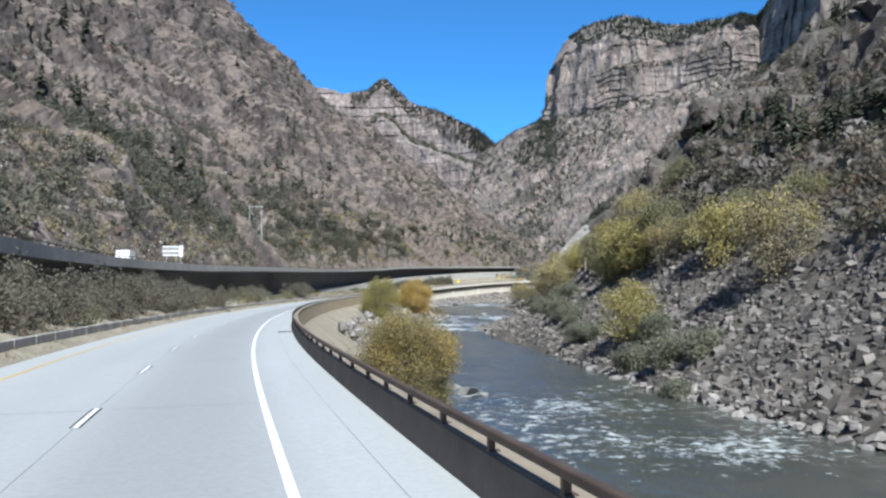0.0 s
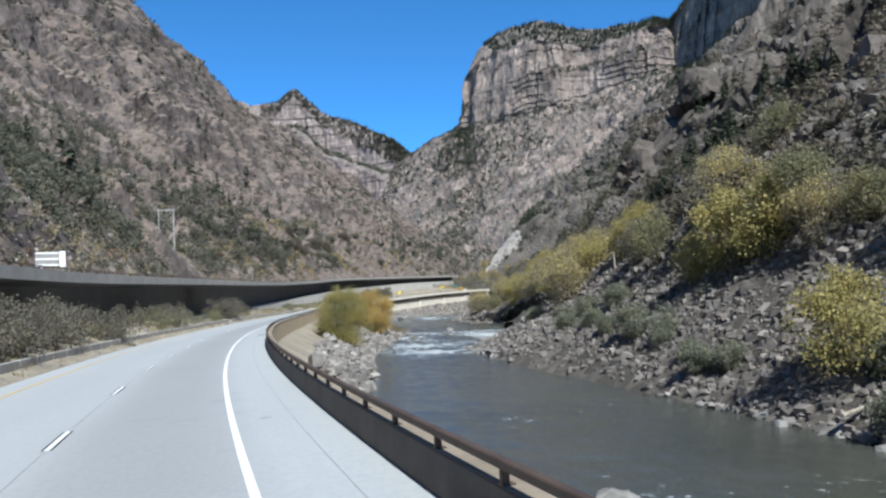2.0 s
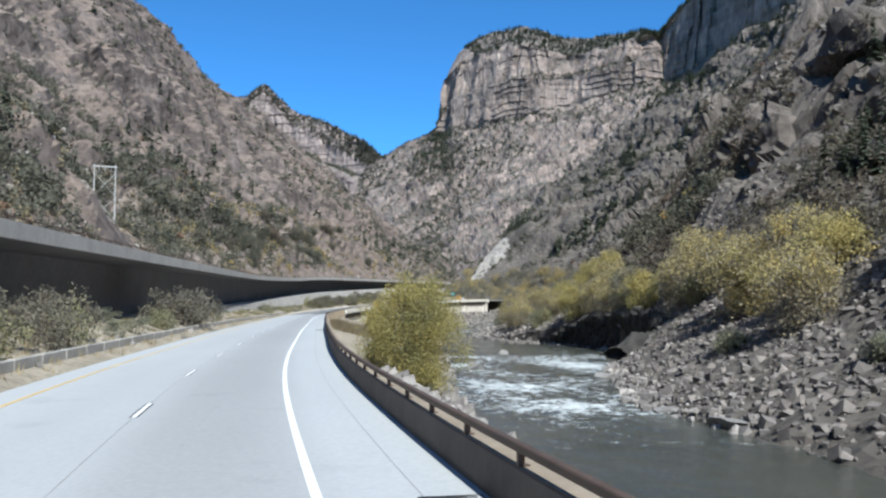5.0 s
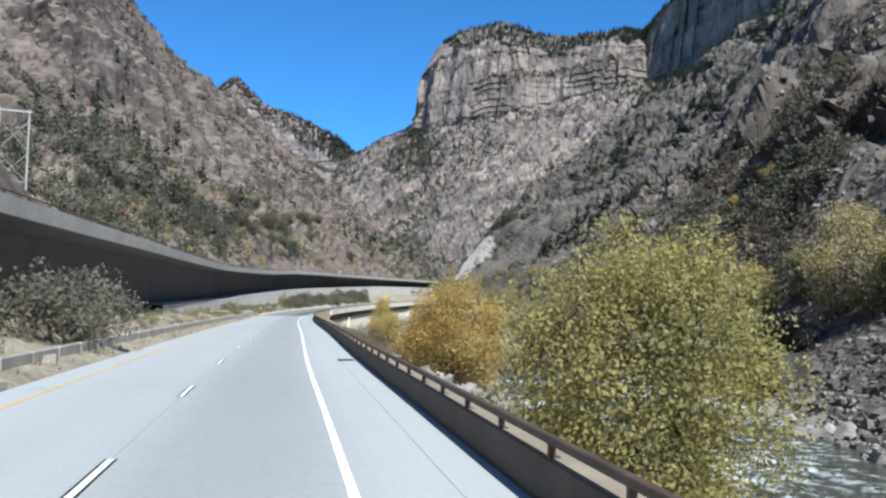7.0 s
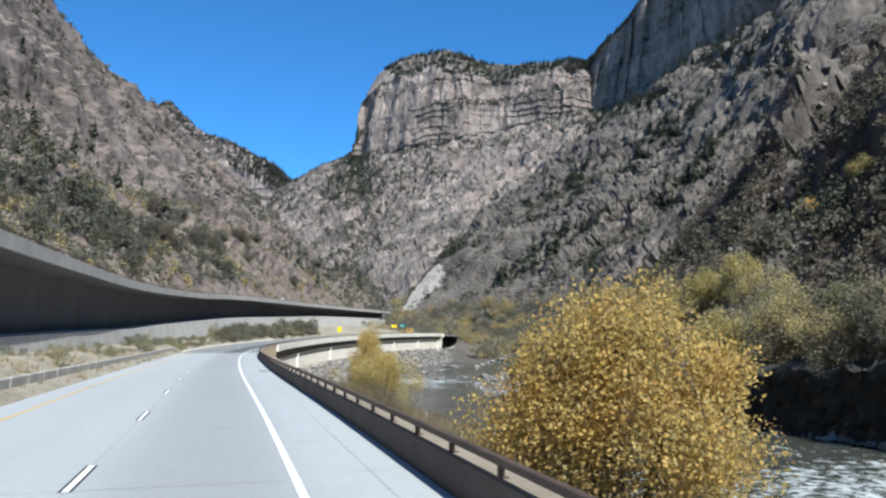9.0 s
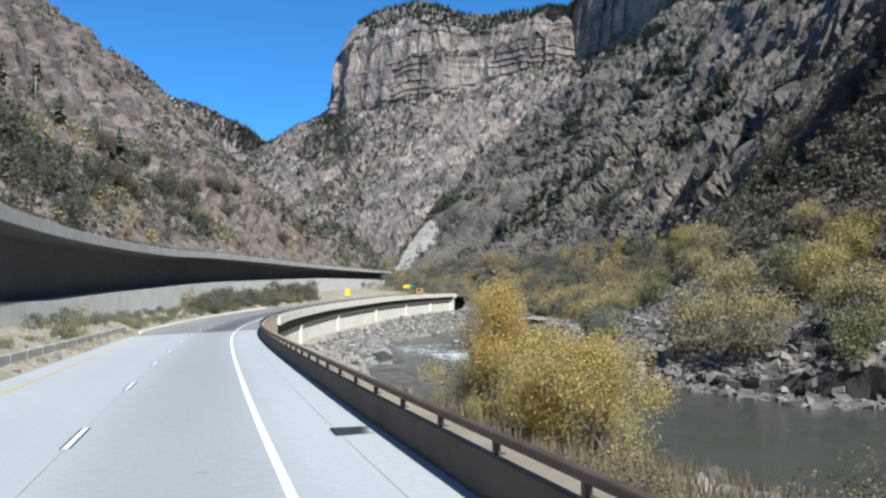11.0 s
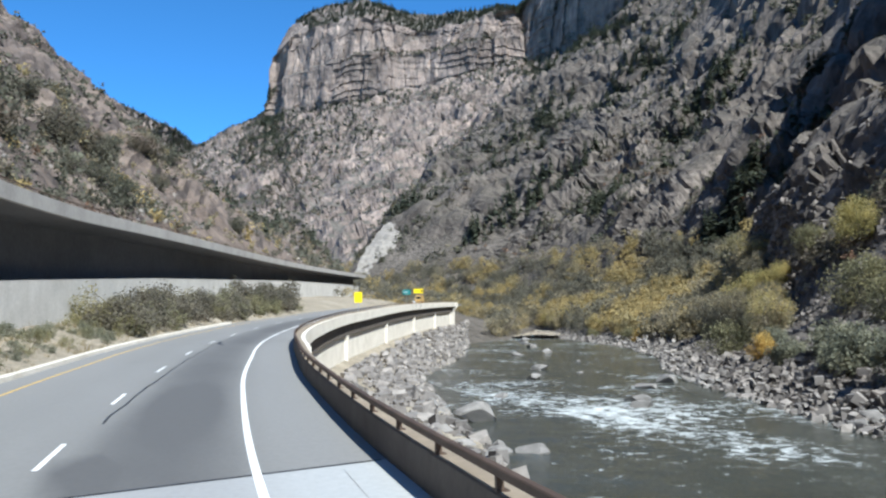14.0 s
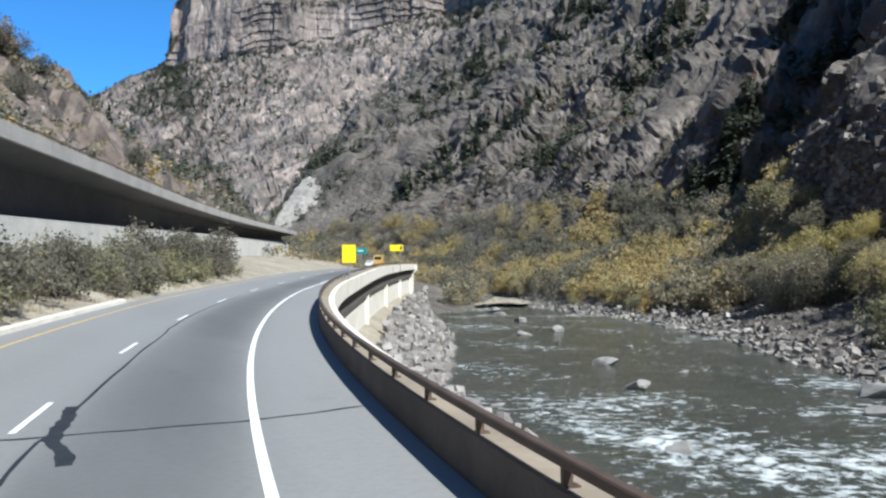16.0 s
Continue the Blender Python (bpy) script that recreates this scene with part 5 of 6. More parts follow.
SPOTS += [(6, 108, 530, 1.1), (1, 110, 525, 1.0), (6, 104, 520, 1.2), (1, 108, 516, 1.15), (6, 99, 511, 1.2), (2, 105, 508, 1.2), (6, 94, 501, 1.2), (1, 102, 502, 1.15), (6, 92, 494, 1.15), (2, 100, 496, 1.1), (6, 96, 490, 1.0), (1, 113, 520, 1.1), (6, 110, 510, 1.1), (2, 136, 548, 0.45), (2, 130, 540, 0.5)]
for k in range(30):
    y = r2_.uniform(535, 660)
    SPOTS.append(((0, 1, 1, 3, 5, 1)[k % 6], float(sheet(y)[1]) + 5 + 26 * r2_.random() ** 1.3, y, r2_.uniform(0.55, 0.85)))
for n_, (kind, x, y, sc) in enumerate(SPOTS):
    if 255 < y < 350 and x < sheet(y)[1] + 2.4:
        if kind in (3, 4) or n_ % 3 == 0:
            continue
        x = sheet(y)[1] + 2.4 + n_ % 4
    if kind == 4 and y < 250:
        sc *= 0.78
    plant(kind, x + r2_.normal(0, 0.6), y + r2_.normal(0, 0.8), right_z(x, y) - 0.3, sc * r2_.uniform(0.85, 1.15), r2_.uniform(0, 6.28))

# thicket of the far terrace
def clump_shapes(count, n, leaf, seed, tall=1.0):
    out = []
    for k in range(count):
        r = np.random.default_rng(seed + k)
        cen = crown_centres(r, 9, 1.5, tall * 1.5, 0.0)
        v = leaf_cloud(r, cen, np.full(9, 0.34), n, leaf)
        out.append((v, quads(v)))
    return out


def conifer_shapes(count, n, seed, leaf=0.16):
    out = []
    for k in range(count):
        r = np.random.default_rng(seed + k)
        t = r.random(n) ** 0.8
        a = r.uniform(0, 2 * np.pi, n)
        rad = (1 - t) * 0.24 * (0.55 + 0.45 * r.random(n)) + 0.015
        c = np.c_[rad * np.cos(a), rad * np.sin(a), 0.06 + 0.94 * t]
        out_ = np.c_[np.cos(a), np.sin(a), np.full(n, -0.45)]
        side_ = np.c_[-np.sin(a), np.cos(a), np.zeros(n)]
        s = (leaf * (1.15 - t))[:, None]
        v = np.stack([c - out_ * s + side_ * s * 0.7, c + out_ * s, c - out_ * s - side_ * s * 0.7], 1).reshape(-1, 3)
        out.append((v, quads(v)))
    return out


CLUMP = clump_shapes(8, 240, 0.085, 200)
BRUSH = clump_shapes(8, 84, 0.12, 250, 0.8)
TINY = clump_shapes(6, 22, 0.29, 350, 0.8)
SMALL = clump_shapes(8, 52, 0.185, 300, 0.8)
MID = clump_shapes(8, 76, 0.13, 330, 0.8)
CONE = conifer_shapes(6, 38, 400)
FINE_CONE = conifer_shapes(6, 120, 420, 0.1)
r3r = np.random.default_rng(5)
q = on_surface(P_RIGHT, 8200, 51, (0.5, 0.9), (0.03, 0.42))
q = q[(q[:, 2] < np.where(q[:, 1] > 540, 26, 14)) & (q[:, 2] > -6.5)]
q = q[q[:, 1] > 520]
t_ = on_surface(TERRACE, 1700, 55, (0.02, 0.95), (0.05, 0.95))
cl = np.array([np.min((axis[400:, 0] - x + 1) ** 2 + (axis[400:, 1] - y) ** 2) for x, y, _ in t_]) ** 0.5
q = np.concatenate([q, t_[((cl > 11) | (t_[:, 1] > 660)) & (t_[:, 2] > -7.0)]])
q = q[np.random.default_rng(8).permutation(len(q))][:2100]
a = fbm(q, 15, 3)
gold = np.where(q[:, 1] > 540, 0.16, 0.5)
dul, mid_, yel = q[a < -0.12], q[(a >= -0.12) & (a < gold)], q[a >= gold]
for nm, pts_, mat, lab, sd in (("scrub_thicket", dul, L_TWIG, "dense grey-brown scrub on the river terrace", 53), ("willow_thicket", mid_, L_WILLOW, "dense yellow and grey willow thicket on the river terrace", 52), ("golden_thicket", yel, L_AMBER, "golden autumn willows on the river terrace", 54)):
    scatter(nm, CLUMP, pts_ - [0, 0, 0.3], sizes_of(r3r, len(pts_), 2.3, 5.0, 1.2), mat, lab, "thicket", sd, True)

# scrub and conifers on the mountainsides
def cover(name, P, n, seed, shapes, small, large, mat, label, u=(0, 1), v=(0, 1), size=60, above=0.0, power=2.0, zmin=-1e9, zmax=1e9, sink=0.1, near=None, gully=None):
    r = np.random.default_rng(seed)
    q = on_surface(P, n, seed, u, v)
    q = q[(fbm(q, size, 4) > above) & (q[:, 2] > zmin) & (q[:, 2] < zmax)]
    if gully is not None:
        q = q[rib(q) < gully]
    if P is P_CLIFF:
        q = q[(q[:, 0] > 285) | (q[:, 0] < 226) | (q[:, 2] < 400)]
    if P is P_LEFT:
        q = q[(q[:, 1] < 540) | (q[:, 2] > 150) | (r.random(len(q)) < 0.4)]
    if P is P_RIGHT:
        q = q[~on_fan(q)]
    if near is not None:
        d = np.minimum.reduce([np.hypot(q[:, 0] - x, q[:, 1] - y) for x, y in ((0, 40), (-20, 130), (-23, 250), (-20, 350), (0, 430))])
        q = q[d < 150] if near else q[d >= 150]
    q = q[(np.hypot(q[:, 0] + 69, q[:, 1] - 338) > 9) & (np.hypot(q[:, 0] + 64, q[:, 1] - 318) > 11) & (np.hypot(q[:, 0] + 60, q[:, 1] - 298) > 10)]
    s = sizes_of(r, len(q), small, large, power)
    q[:, 2] -= sink * s
    return scatter(name, shapes, q, s, mat, label, "scrub", seed + 1, True)


cover("mountain_scrub", P_LEFT, 17000, 61, TINY, 1.1, 3.8, L_JUNIPER, "dark juniper and oak scrub on the mountainside", size=70, above=-0.75, power=2.4, near=False)
cover("near_mountain_scrub", P_LEFT, 9000, 61, BRUSH, 1.0, 3.4, L_JUNIPER, "dark juniper and oak scrub low on the mountainside", size=70, above=-0.75, power=2.2, near=True)
cover("slope_trees", P_LEFT, 3400, 62, BRUSH, 1.8, 4.2, L_JUNIPER, "dense grey-green trees low on the mountainside", u=(0.05, 0.58), v=(0.02, 0.36), size=80, above=-0.1, power=1.6)
cover("foot_trees", P_LEFT, 1500, 163, BRUSH, 2.6, 5.2, L_JUNIPER, "dark green trees at the mountain's foot", u=(0.24, 0.41), v=(0.03, 0.3), size=50, above=0.1, power=1.4)
cover("foot_brush", P_LEFT, 2400, 263, SMALL, 0.6, 2.2, L_WILLOW, "tawny and olive brush at the mountain's foot", u=(0.05, 0.62), v=(0.0, 0.16), size=40, above=-0.5, power=1.8)
q = on_surface(P_LEFT, 6000, 264, (0.05, 0.62), (0.0, 0.22))
q = q[fbm(q, 30, 3) > -0.2]
scatter("talus_rocks", ROCKS, q, sizes_of(r3r, len(q), 0.25, 1.0, 2.6)[:, None] * r3r.uniform(0.5, 1.1, (len(q), 3)), M_BOULDER, "pale broken rocks at the mountain's foot", "rocks", 265)
cover("foot_amber_brush", P_LEFT, 520, 266, SMALL, 0.8, 2.5, L_AMBER, "orange and tawny brush at the mountain's foot", u=(0.36, 0.57), v=(0.01, 0.15), size=22, above=-0.05, power=1.6)
cover("slope_conifers", P_LEFT, 1100, 63, CONE, 5, 11, L_PINE, "dark conifers on the mountainside", u=(0.1, 0.7), v=(0.05, 0.6), size=60, above=0.2, power=1.5)
cover("pale_brush", P_LEFT, 3600, 64, TINY, 0.7, 2.0, L_SAGE, "pale dry brush on the mountainside", size=30, above=-0.3)
cover("russet_brush", P_LEFT, 2800, 73, SMALL, 0.9, 2.8, L_RUSSET, "russet oak brush on the mountainside", size=45, above=0.15)
cover("right_scrub", P_RIGHT, 33000, 65, TINY, 1.0, 3.8, L_SCRUB, "grey-green scrub on the rugged mountainside", v=(0.1, 1), size=50, above=-0.5, power=2.2, zmin=6, near=False, gully=0.6)
cover("right_conifers", P_RIGHT, 23000, 66, CONE, 6, 14, L_PINE, "dark conifers on the rugged mountainside", v=(0.16, 1), size=60, above=0.0, power=1.4, zmin=20, near=False, gully=0.4)
cover("near_conifers", P_RIGHT, 4600, 166, FINE_CONE, 4.0, 10, L_PINE, "dark conifers and junipers above the scree", u=(0, 0.62), v=(0.26, 0.85), size=40, above=-0.3, power=1.4, zmin=20, near=True, gully=0.3)
cover("right_brush", P_RIGHT, 4600, 67, TINY, 0.8, 2.8, L_DULL, "olive and tawny brush on the rugged mountainside", v=(0.05, 0.6), size=36, above=0.0, zmin=1, near=False, gully=0.5)
cover("right_russet_brush", P_RIGHT, 2600, 74, TINY, 0.9, 2.8, L_RUSSET, "russet brush on the rugged mountainside", v=(0.1, 0.6), size=40, above=0.2, zmin=4, near=False)
cover("near_grey_brush", P_RIGHT, 10500, 75, MID, 0.9, 3.6, L_DUSK, "grey-brown leafless brush among the rocks", u=(0, 0.62), v=(0.1, 0.75), size=34, above=-0.55, power=1.8, zmin=7, near=True)
q = on_surface(P_RIGHT, 26000, 95, (0.02, 0.66), (0.16, 0.62))
q = q[(q[:, 2] > 9) & (fbm(q, 26, 3) > 0.05)][:9000]
scatter("slope_rocks", ROCKS, q, sizes_of(r3r, len(q), 0.35, 1.9, 2.6)[:, None] * r3r.uniform(0.5, 1.1, (len(q), 3)), M_RIPRAP, "broken grey rocks strewn over the mountainside", "rocks", 96)
cover("slope_oak_brush", P_RIGHT, 1500, 78, BRUSH, 1.6, 4.4, L_SCRUB, "dense dusky oak brush above the scree", u=(0.36, 0.62), v=(0.24, 0.46), size=22, above=-0.25, power=1.5, zmin=16, near=True)
cover("near_russet_brush", P_RIGHT, 2600, 76, BRUSH, 0.7, 2.2, L_RUSSET, "russet brush among the rocks", u=(0, 0.62), v=(0.1, 0.7), size=30, above=0.3, power=1.8, zmin=6, near=True)
cover("near_sage_brush", P_RIGHT, 1500, 77, BRUSH, 0.5, 1.8, L_SAGE, "pale sage among the rocks", u=(0, 0.62), v=(0.03, 0.5), size=24, above=0.2, power=1.8, zmin=-5, near=True)
cover("cliff_scrub", P_CLIFF, 9000, 68, TINY, 1.8, 5.5, L_SCRUB, "grey-green scrub on the rocky slopes below the cliff", v=(0.03, 0.44), size=90, above=-0.25)
cover("rim_conifers", P_CLIFF, 4200, 69, CONE, 7, 13, L_PINE, "dark conifers along the cliff's rim", v=(0.942, 1.0), size=60, above=-1.0, power=1.2)
cover("ledge_conifers", P_CLIFF, 2600, 70, CONE, 6, 13, L_PINE, "dark conifers at the cliff's foot", v=(0.24, 0.46), size=90, above=0.1, power=1.2)
cover("ledge_scrub", P_CLIFF, 1500, 170, TINY, 2.0, 5.0, L_SCRUB, "dark scrub on the ledge between the cliff's tiers", v=(0.655, 0.70), size=70, above=-0.2)
# the paler juniper leaf replaces L_PINE here to stand for distance haze
cover("mesa_conifers", P_FAR, 2900, 71, CONE, 7, 13, L_JUNIPER, "conifers on the mesa's top, leaf colour paled for haze", u=(0.3, 1), v=(0.79, 1.0), size=60, above=-1.2, power=1.2)
cover("mesa_scrub", P_FAR, 2600, 72, TINY, 3, 7, L_SCRUB, "dark scrub on the mesa's ledges", v=(0.43, 0.57), size=80, above=-0.6)

# single junipers low on the left mountainside
def left_z(x, y):
    d = (P_LEFT[:, :-1, 0] - x) ** 2 + (P_LEFT[:, :-1, 1] - y) ** 2
    i, j = np.unravel_index(np.argmin(d), d.shape)
    return float(P_LEFT[i, j, 2])


JUNIPERS = ((-45.8, 422.9, 7.0), (-47.8, 424, 6), (-43.8, 428.5, 5.8), (-40.4, 449.8, 8.5), (-41.2, 433.6, 6), (-37.8, 461.7, 7.5), (-34.5, 463.1, 6.6), (-29.1, 486.5, 7.5), (-25.4, 497.3, 6), (-21, 489, 6.6), (-16.8, 535.7, 6.5), (3, 548, 5.8), (-22.8, 522.4, 6), (-44.8, 442.4, 5.5), (-40.1, 466.8, 5.4), (-34.4, 493.6, 5.4), (-27.4, 481.9, 4.6), (-24.4, 500, 4.4), (-14, 526, 4.6), (-28, 489, 4.1), (-14.5, 537.4, 6), (-10.3, 558.7, 5), (-24.2, 486.5, 5), (-59.3, 391.3, 6), (-54.2, 389, 6.5), (-59, 364.4, 6), (-47.6, 417.3, 6.5), (-68.6, 389.3, 6), (-41.2, 420.4, 6))
juniper = None
for k, (x, y, w_) in enumerate(JUNIPERS):
    at_j, turn = (x, y, left_z(x, y) - 0.4), Matrix.Rotation(1.9 * k, 4, "Z")
    if juniper is None:
        juniper = make_tree("juniper_tree", "rounded dark grey-green juniper on the mountainside", at_j, 0.82, 1.0, L_SCRUB, 2800, 0.026, 3, -0.06, 44, 140, "tree", "mountainside junipers")
        juniper.scale = (w_,) * 3
    else:
        old = juniper.scale.copy()
        juniper.scale = (w_, w_, w_ * (0.8 + 0.07 * (k % 5)))
        copy_thing(juniper, Matrix.Translation(at_j) @ turn)
        juniper.scale = old

# ---- planting between the road and the upper deck ----
SHRUBS = []
for i, (lab, mat, h, w) in enumerate((("grey-green sagebrush behind the low barrier", L_SAGE, 1.5, 2.2), ("dusty olive roadside shrub", L_DULL, 1.9, 2.6), ("tall grey-brown willow shrub in the planting strip", L_WITHY, 2.6, 3.4))):
    for k in range(2):
        SHRUBS.append(make_tree("roadside_shrub", lab, (0, 0, 0), h, w, mat, 1700 if i == 2 else 800, 0.078 if i == 2 else 0.075, 3, 0.0, 18 if i == 2 else 12, 90 + 2 * i + k, "shrub", "roadside shrubs"))
gl = np.array([(-22, 2.2), (-17, 1.6), (-13, 1.1), (-10.4, 0.4), (-9.0, 0.02)])
used = set()
r4r = np.random.default_rng(15)
for k in range(430):
    s = r4r.uniform(10, 480) if k < 290 else r4r.uniform(375, 500)
    tall = s > 372
    lat = r4r.uniform(-15, -10.9) if not tall else r4r.uniform(-14.5, -9.8)
    if not tall and 215 < s < 345 and r4r.random() < 0.6:
        continue
    if not tall and r4r.random() < 0.25:
        continue
    low_now = 372 < s < 424
    i = int(r4r.choice([0, 1, 2, 3] if not tall or low_now else [2, 3, 3, 2, 4, 5]))
    if 15 < s < 185 and r4r.random() < 0.75:
        i = 4 + int(r4r.integers(0, 2))
    p = station(s, lat, np.interp(lat, gl[:, 0], gl[:, 1]) - 0.25)[0]
    sc = r4r.uniform(0.7, 1.2) * (1.5 if s > 424 else 1.4 if s < 185 else 1.0)
    if 215 < s < 345 or low_now:
        sc *= 0.6
    if i not in used:
        used.add(i)
        SHRUBS[i].location, SHRUBS[i].scale = p, (sc, sc, sc)
    else:
        src = SHRUBS[i]
        old = src.scale.copy()
        src.scale = (sc, sc, sc * r4r.uniform(0.8, 1.1))
        copy_thing(src, Matrix.Translation(p) @ Matrix.Rotation(r4r.uniform(0, 6.28), 4, "Z"))
        src.scale = old
big = SHRUBS[4]
old = big.scale.copy()
big.scale = (1.85, 1.85, 1.65)
for s_, lt_, tn_ in ((222.5, -11.2, 0), (226, -10.6, 2), (229.5, -11.6, 4), (219.5, -12.4, 3)):
    copy_thing(big, Matrix.Translation(station(s_, lt_, 0.55)[0]) @ Matrix.Rotation(tn_, 4, "Z"))
big.scale = old


def tuft_shapes(count, n, seed):
    out = []
    for k in range(count):
        r = np.random.default_rng(seed + k)
        a = r.uniform(0, 6.28, n)
        lean = r.uniform(0.1, 0.6, n)
        root = np.c_[0.25 * r.normal(size=(n, 2)), np.zeros(n)]
        tip = root + np.c_[lean * np.cos(a), lean * np.sin(a), r.uniform(0.6, 1.1, n)]
        side_ = np.c_[-np.sin(a), np.cos(a), np.zeros(n)] * 0.045
        v = np.stack([root - side_, root + side_, tip], 1).reshape(-1, 3)
        out.append((v, quads(v)))
    return out


TUFT = tuft_shapes(6, 16, 500)
M_DRY = leaf_material("dry_grass", ((0.17, 0.14, 0.085), (0.27, 0.22, 0.13), (0.33, 0.28, 0.18)), 2.0, 0.2)
M_REED = leaf_material("dry_reeds", ((0.11, 0.085, 0.06), (0.19, 0.15, 0.10), (0.13, 0.125, 0.05)), 3.0, 0.2)
ss = r4r.uniform(0, 480, 2600)
la = r4r.uniform(-16, -9.0, 2600)
q = np.concatenate([station(s, a_, np.interp(a_, gl[:, 0], gl[:, 1]) - 0.15) for s, a_ in zip(ss, la)])
scatter("dry_grass", TUFT, q, sizes_of(r4r, len(q), 0.2, 0.7, 1.5), M_DRY, "pale dry grass between the road and the deck", "grass", 81, True)
q = []
for k in range(2400):
    y = r4r.uniform(272, 322)
    x0 = float(np.interp(y, axis[:, 1], axis[:, 0])) + 4.4
    x1 = float(sheet(y)[0])
    x = x0 + (x1 - x0) * r4r.random()
    q.append((x, y, bank_z(x, y) - 0.1))
q = np.array(q)
scatter("bank_reeds", TUFT, q, sizes_of(r4r, len(q), 0.6, 1.7, 1.3), M_REED, "brown dry reeds and brush on the river bank", "reeds", 82, True)
twig_bush = None
for k, (y, w_) in enumerate(((279, 0.8), (282, 0.7), (284, 0.9), (287, 0.75), (290, 0.6), (311, 0.6), (322, 0.6))):
    x = float(np.interp(y, axis[:, 1], axis[:, 0])) + 6.2 + 1.7 * (k % 3)
    at_b = (x, y, bank_z(x, y) - 0.2)
    if twig_bush is None:
        twig_bush = make_tree("bank_bush", "brown half-bare bush on the river bank", at_b, 3.6, 4.6, M_REED, 12000, 0.04, 7, 0.0, 60, 144, "bush", "bank bushes")
        twig_bush.scale = (w_,) * 3
    else:
        old = twig_bush.scale.copy()
        twig_bush.scale = (w_,) * 3
        copy_thing(twig_bush, Matrix.Translation(at_b) @ Matrix.Rotation(2.1 * k, 4, "Z"))
        twig_bush.scale = old
ss = r4r.uniform(100, 372, 260)
lt = r4r.uniform(-15.5, -8.8, 260)
q = np.concatenate([station(s, a_, np.interp(a_, gl[:, 0], gl[:, 1])) for s, a_ in zip(ss, lt)])
scatter("terrace_rocks", ROCKS, q, sizes_of(r4r, len(q), 0.12, 0.5, 3.0), M_BOULDER, "pale rocks strewn below the deck", "rocks", 83)

# ---- signs ----
def facing(ob, toward):
    """Turn a thing's front (-y) to a place."""
    d = Vector(toward) - ob.location
    ob.rotation_euler = (0, 0, math.atan2(d.x, -d.y))


def panel(parent, name, w, h, z, mat, y=0.0, x=0.0):
    bm = bmesh.new()
    box(bm, x - w / 2, x + w / 2, y - 0.02, y + 0.02, z - h / 2, z + h / 2, 0.012)
    return part(name, bm, mat, parent)


def road_sign(name, at, w, h, base, toward, mat, label, posts=(0.0,), marks=()):
    """A sheet-metal sign; at is the panel's centre, base the height of the posts' foot."""
    s = tagged(empty(name, (at[0], at[1], base)), label, "sign", "road signs")
    z = at[2] - base
    panel(s, "panel", w, h, z, mat)
    for x in posts:
        bm = bmesh.new()
        tube(bm, (x, 0.07, 0), (x, 0.07, z + h * 0.45), 0.045, 0.045, 8)
        part("post", bm, M_GALV, s)
    for (x, zz, mw, mh, mm) in marks:
        panel(s, "mark", mw, mh, z + zz, mm, -0.026, x)
    facing(s, toward)
    return s


road_sign("warning_sign", (8.9, 464.4, 3.25), 1.05, 1.4, 0.9, (-15, 395, 3), M_SIGNY, "bright yellow curve warning sign on a single post")
road_sign("arrow_sign", (33.1, 512.9, 5.2), 1.8, 0.85, 2.0, (0, 440, 4), M_SIGNY, "wide yellow arrow sign above the parapet", (-0.5, 0.5), ((0.62, 0.0, 0.3, 0.42, M_BLACK),))
road_sign("guide_sign", (45.5, 560, 6.1), 1.9, 1.2, 2.8, (10, 470, 4), M_SIGNG, "small teal-green guide sign beside the road", (0.0,), ((-0.2, 0.0, 1.1, 0.16, M_WHITE),))
sg = tagged(empty("roadside_sign", (-53.5, 182, 4.6)), "pale aluminium back of a large highway sign", "sign", "road signs")
M_SIGNBACK = plain("weathered_sign_back", (0.24, 0.225, 0.215), (0.33, 0.315, 0.3), 1.0, 0.7, relief=0)
panel(sg, "panel", 3.1, 2.0, 4.7, M_SIGNBACK, 0, -0.45)
panel(sg, "side_panel", 0.8, 2.2, 4.7, M_WHITE, 0, 1.55)
for zz in (-0.85, 0.0, 0.85):
    panel(sg, "rib", 3.0, 0.24, 4.7 + zz, M_WHITE, -0.05, -0.45)
for x in (-1.2, 0.6, 1.5):
    bm = bmesh.new()
    box(bm, x - 0.07, x + 0.07, 0.03, 0.17, 0, 5.6)
    part("post", bm, M_GALV, sg)
facing(sg, (-5, 20, 3))

# ---- poles and the twin-post line structure ----
def slope_z(x, y):
    g = P_LEFT[:, :-1].reshape(-1, 3)
    k = np.argmin((g[:, 0] - x) ** 2 + (g[:, 1] - y) ** 2)
    return float(g[k, 2])


def utility_pole(x, y, top, label="weathered wooden utility pole on the mountainside"):
    z = min(slope_z(x, y), top - 6) - 0.4
    p = tagged(empty("utility_pole", (x, y, z)), label, "pole", "utility poles")
    bm = bmesh.new()
    tube(bm, (0, 0, 0), (0, 0, top - z), 0.19, 0.13, 9)
    part("pole", bm, M_WOOD, p)
    bm = bmesh.new()
    box(bm, -1.1, 1.1, -0.06, 0.06, top - z - 0.75, top - z - 0.6)
    part("crossarm", bm, M_WOOD, p)
    for dx in (-0.95, -0.4, 0.4, 0.95):
        bm = bmesh.new()
        tube(bm, (dx, 0, top - z - 0.6), (dx, 0, top - z - 0.38), 0.05, 0.03, 6)
        part("insulator", bm, M_GALV, p)


for x, y, top in ((-95.7, 242.2, 37.6), (-92, 330, 36), (-96.2, 386, 43), (-62.6, 528, 61.6), (-50.9, 572.5, 68.7), (-88, 455, 46)):
    utility_pole(x, y, top)

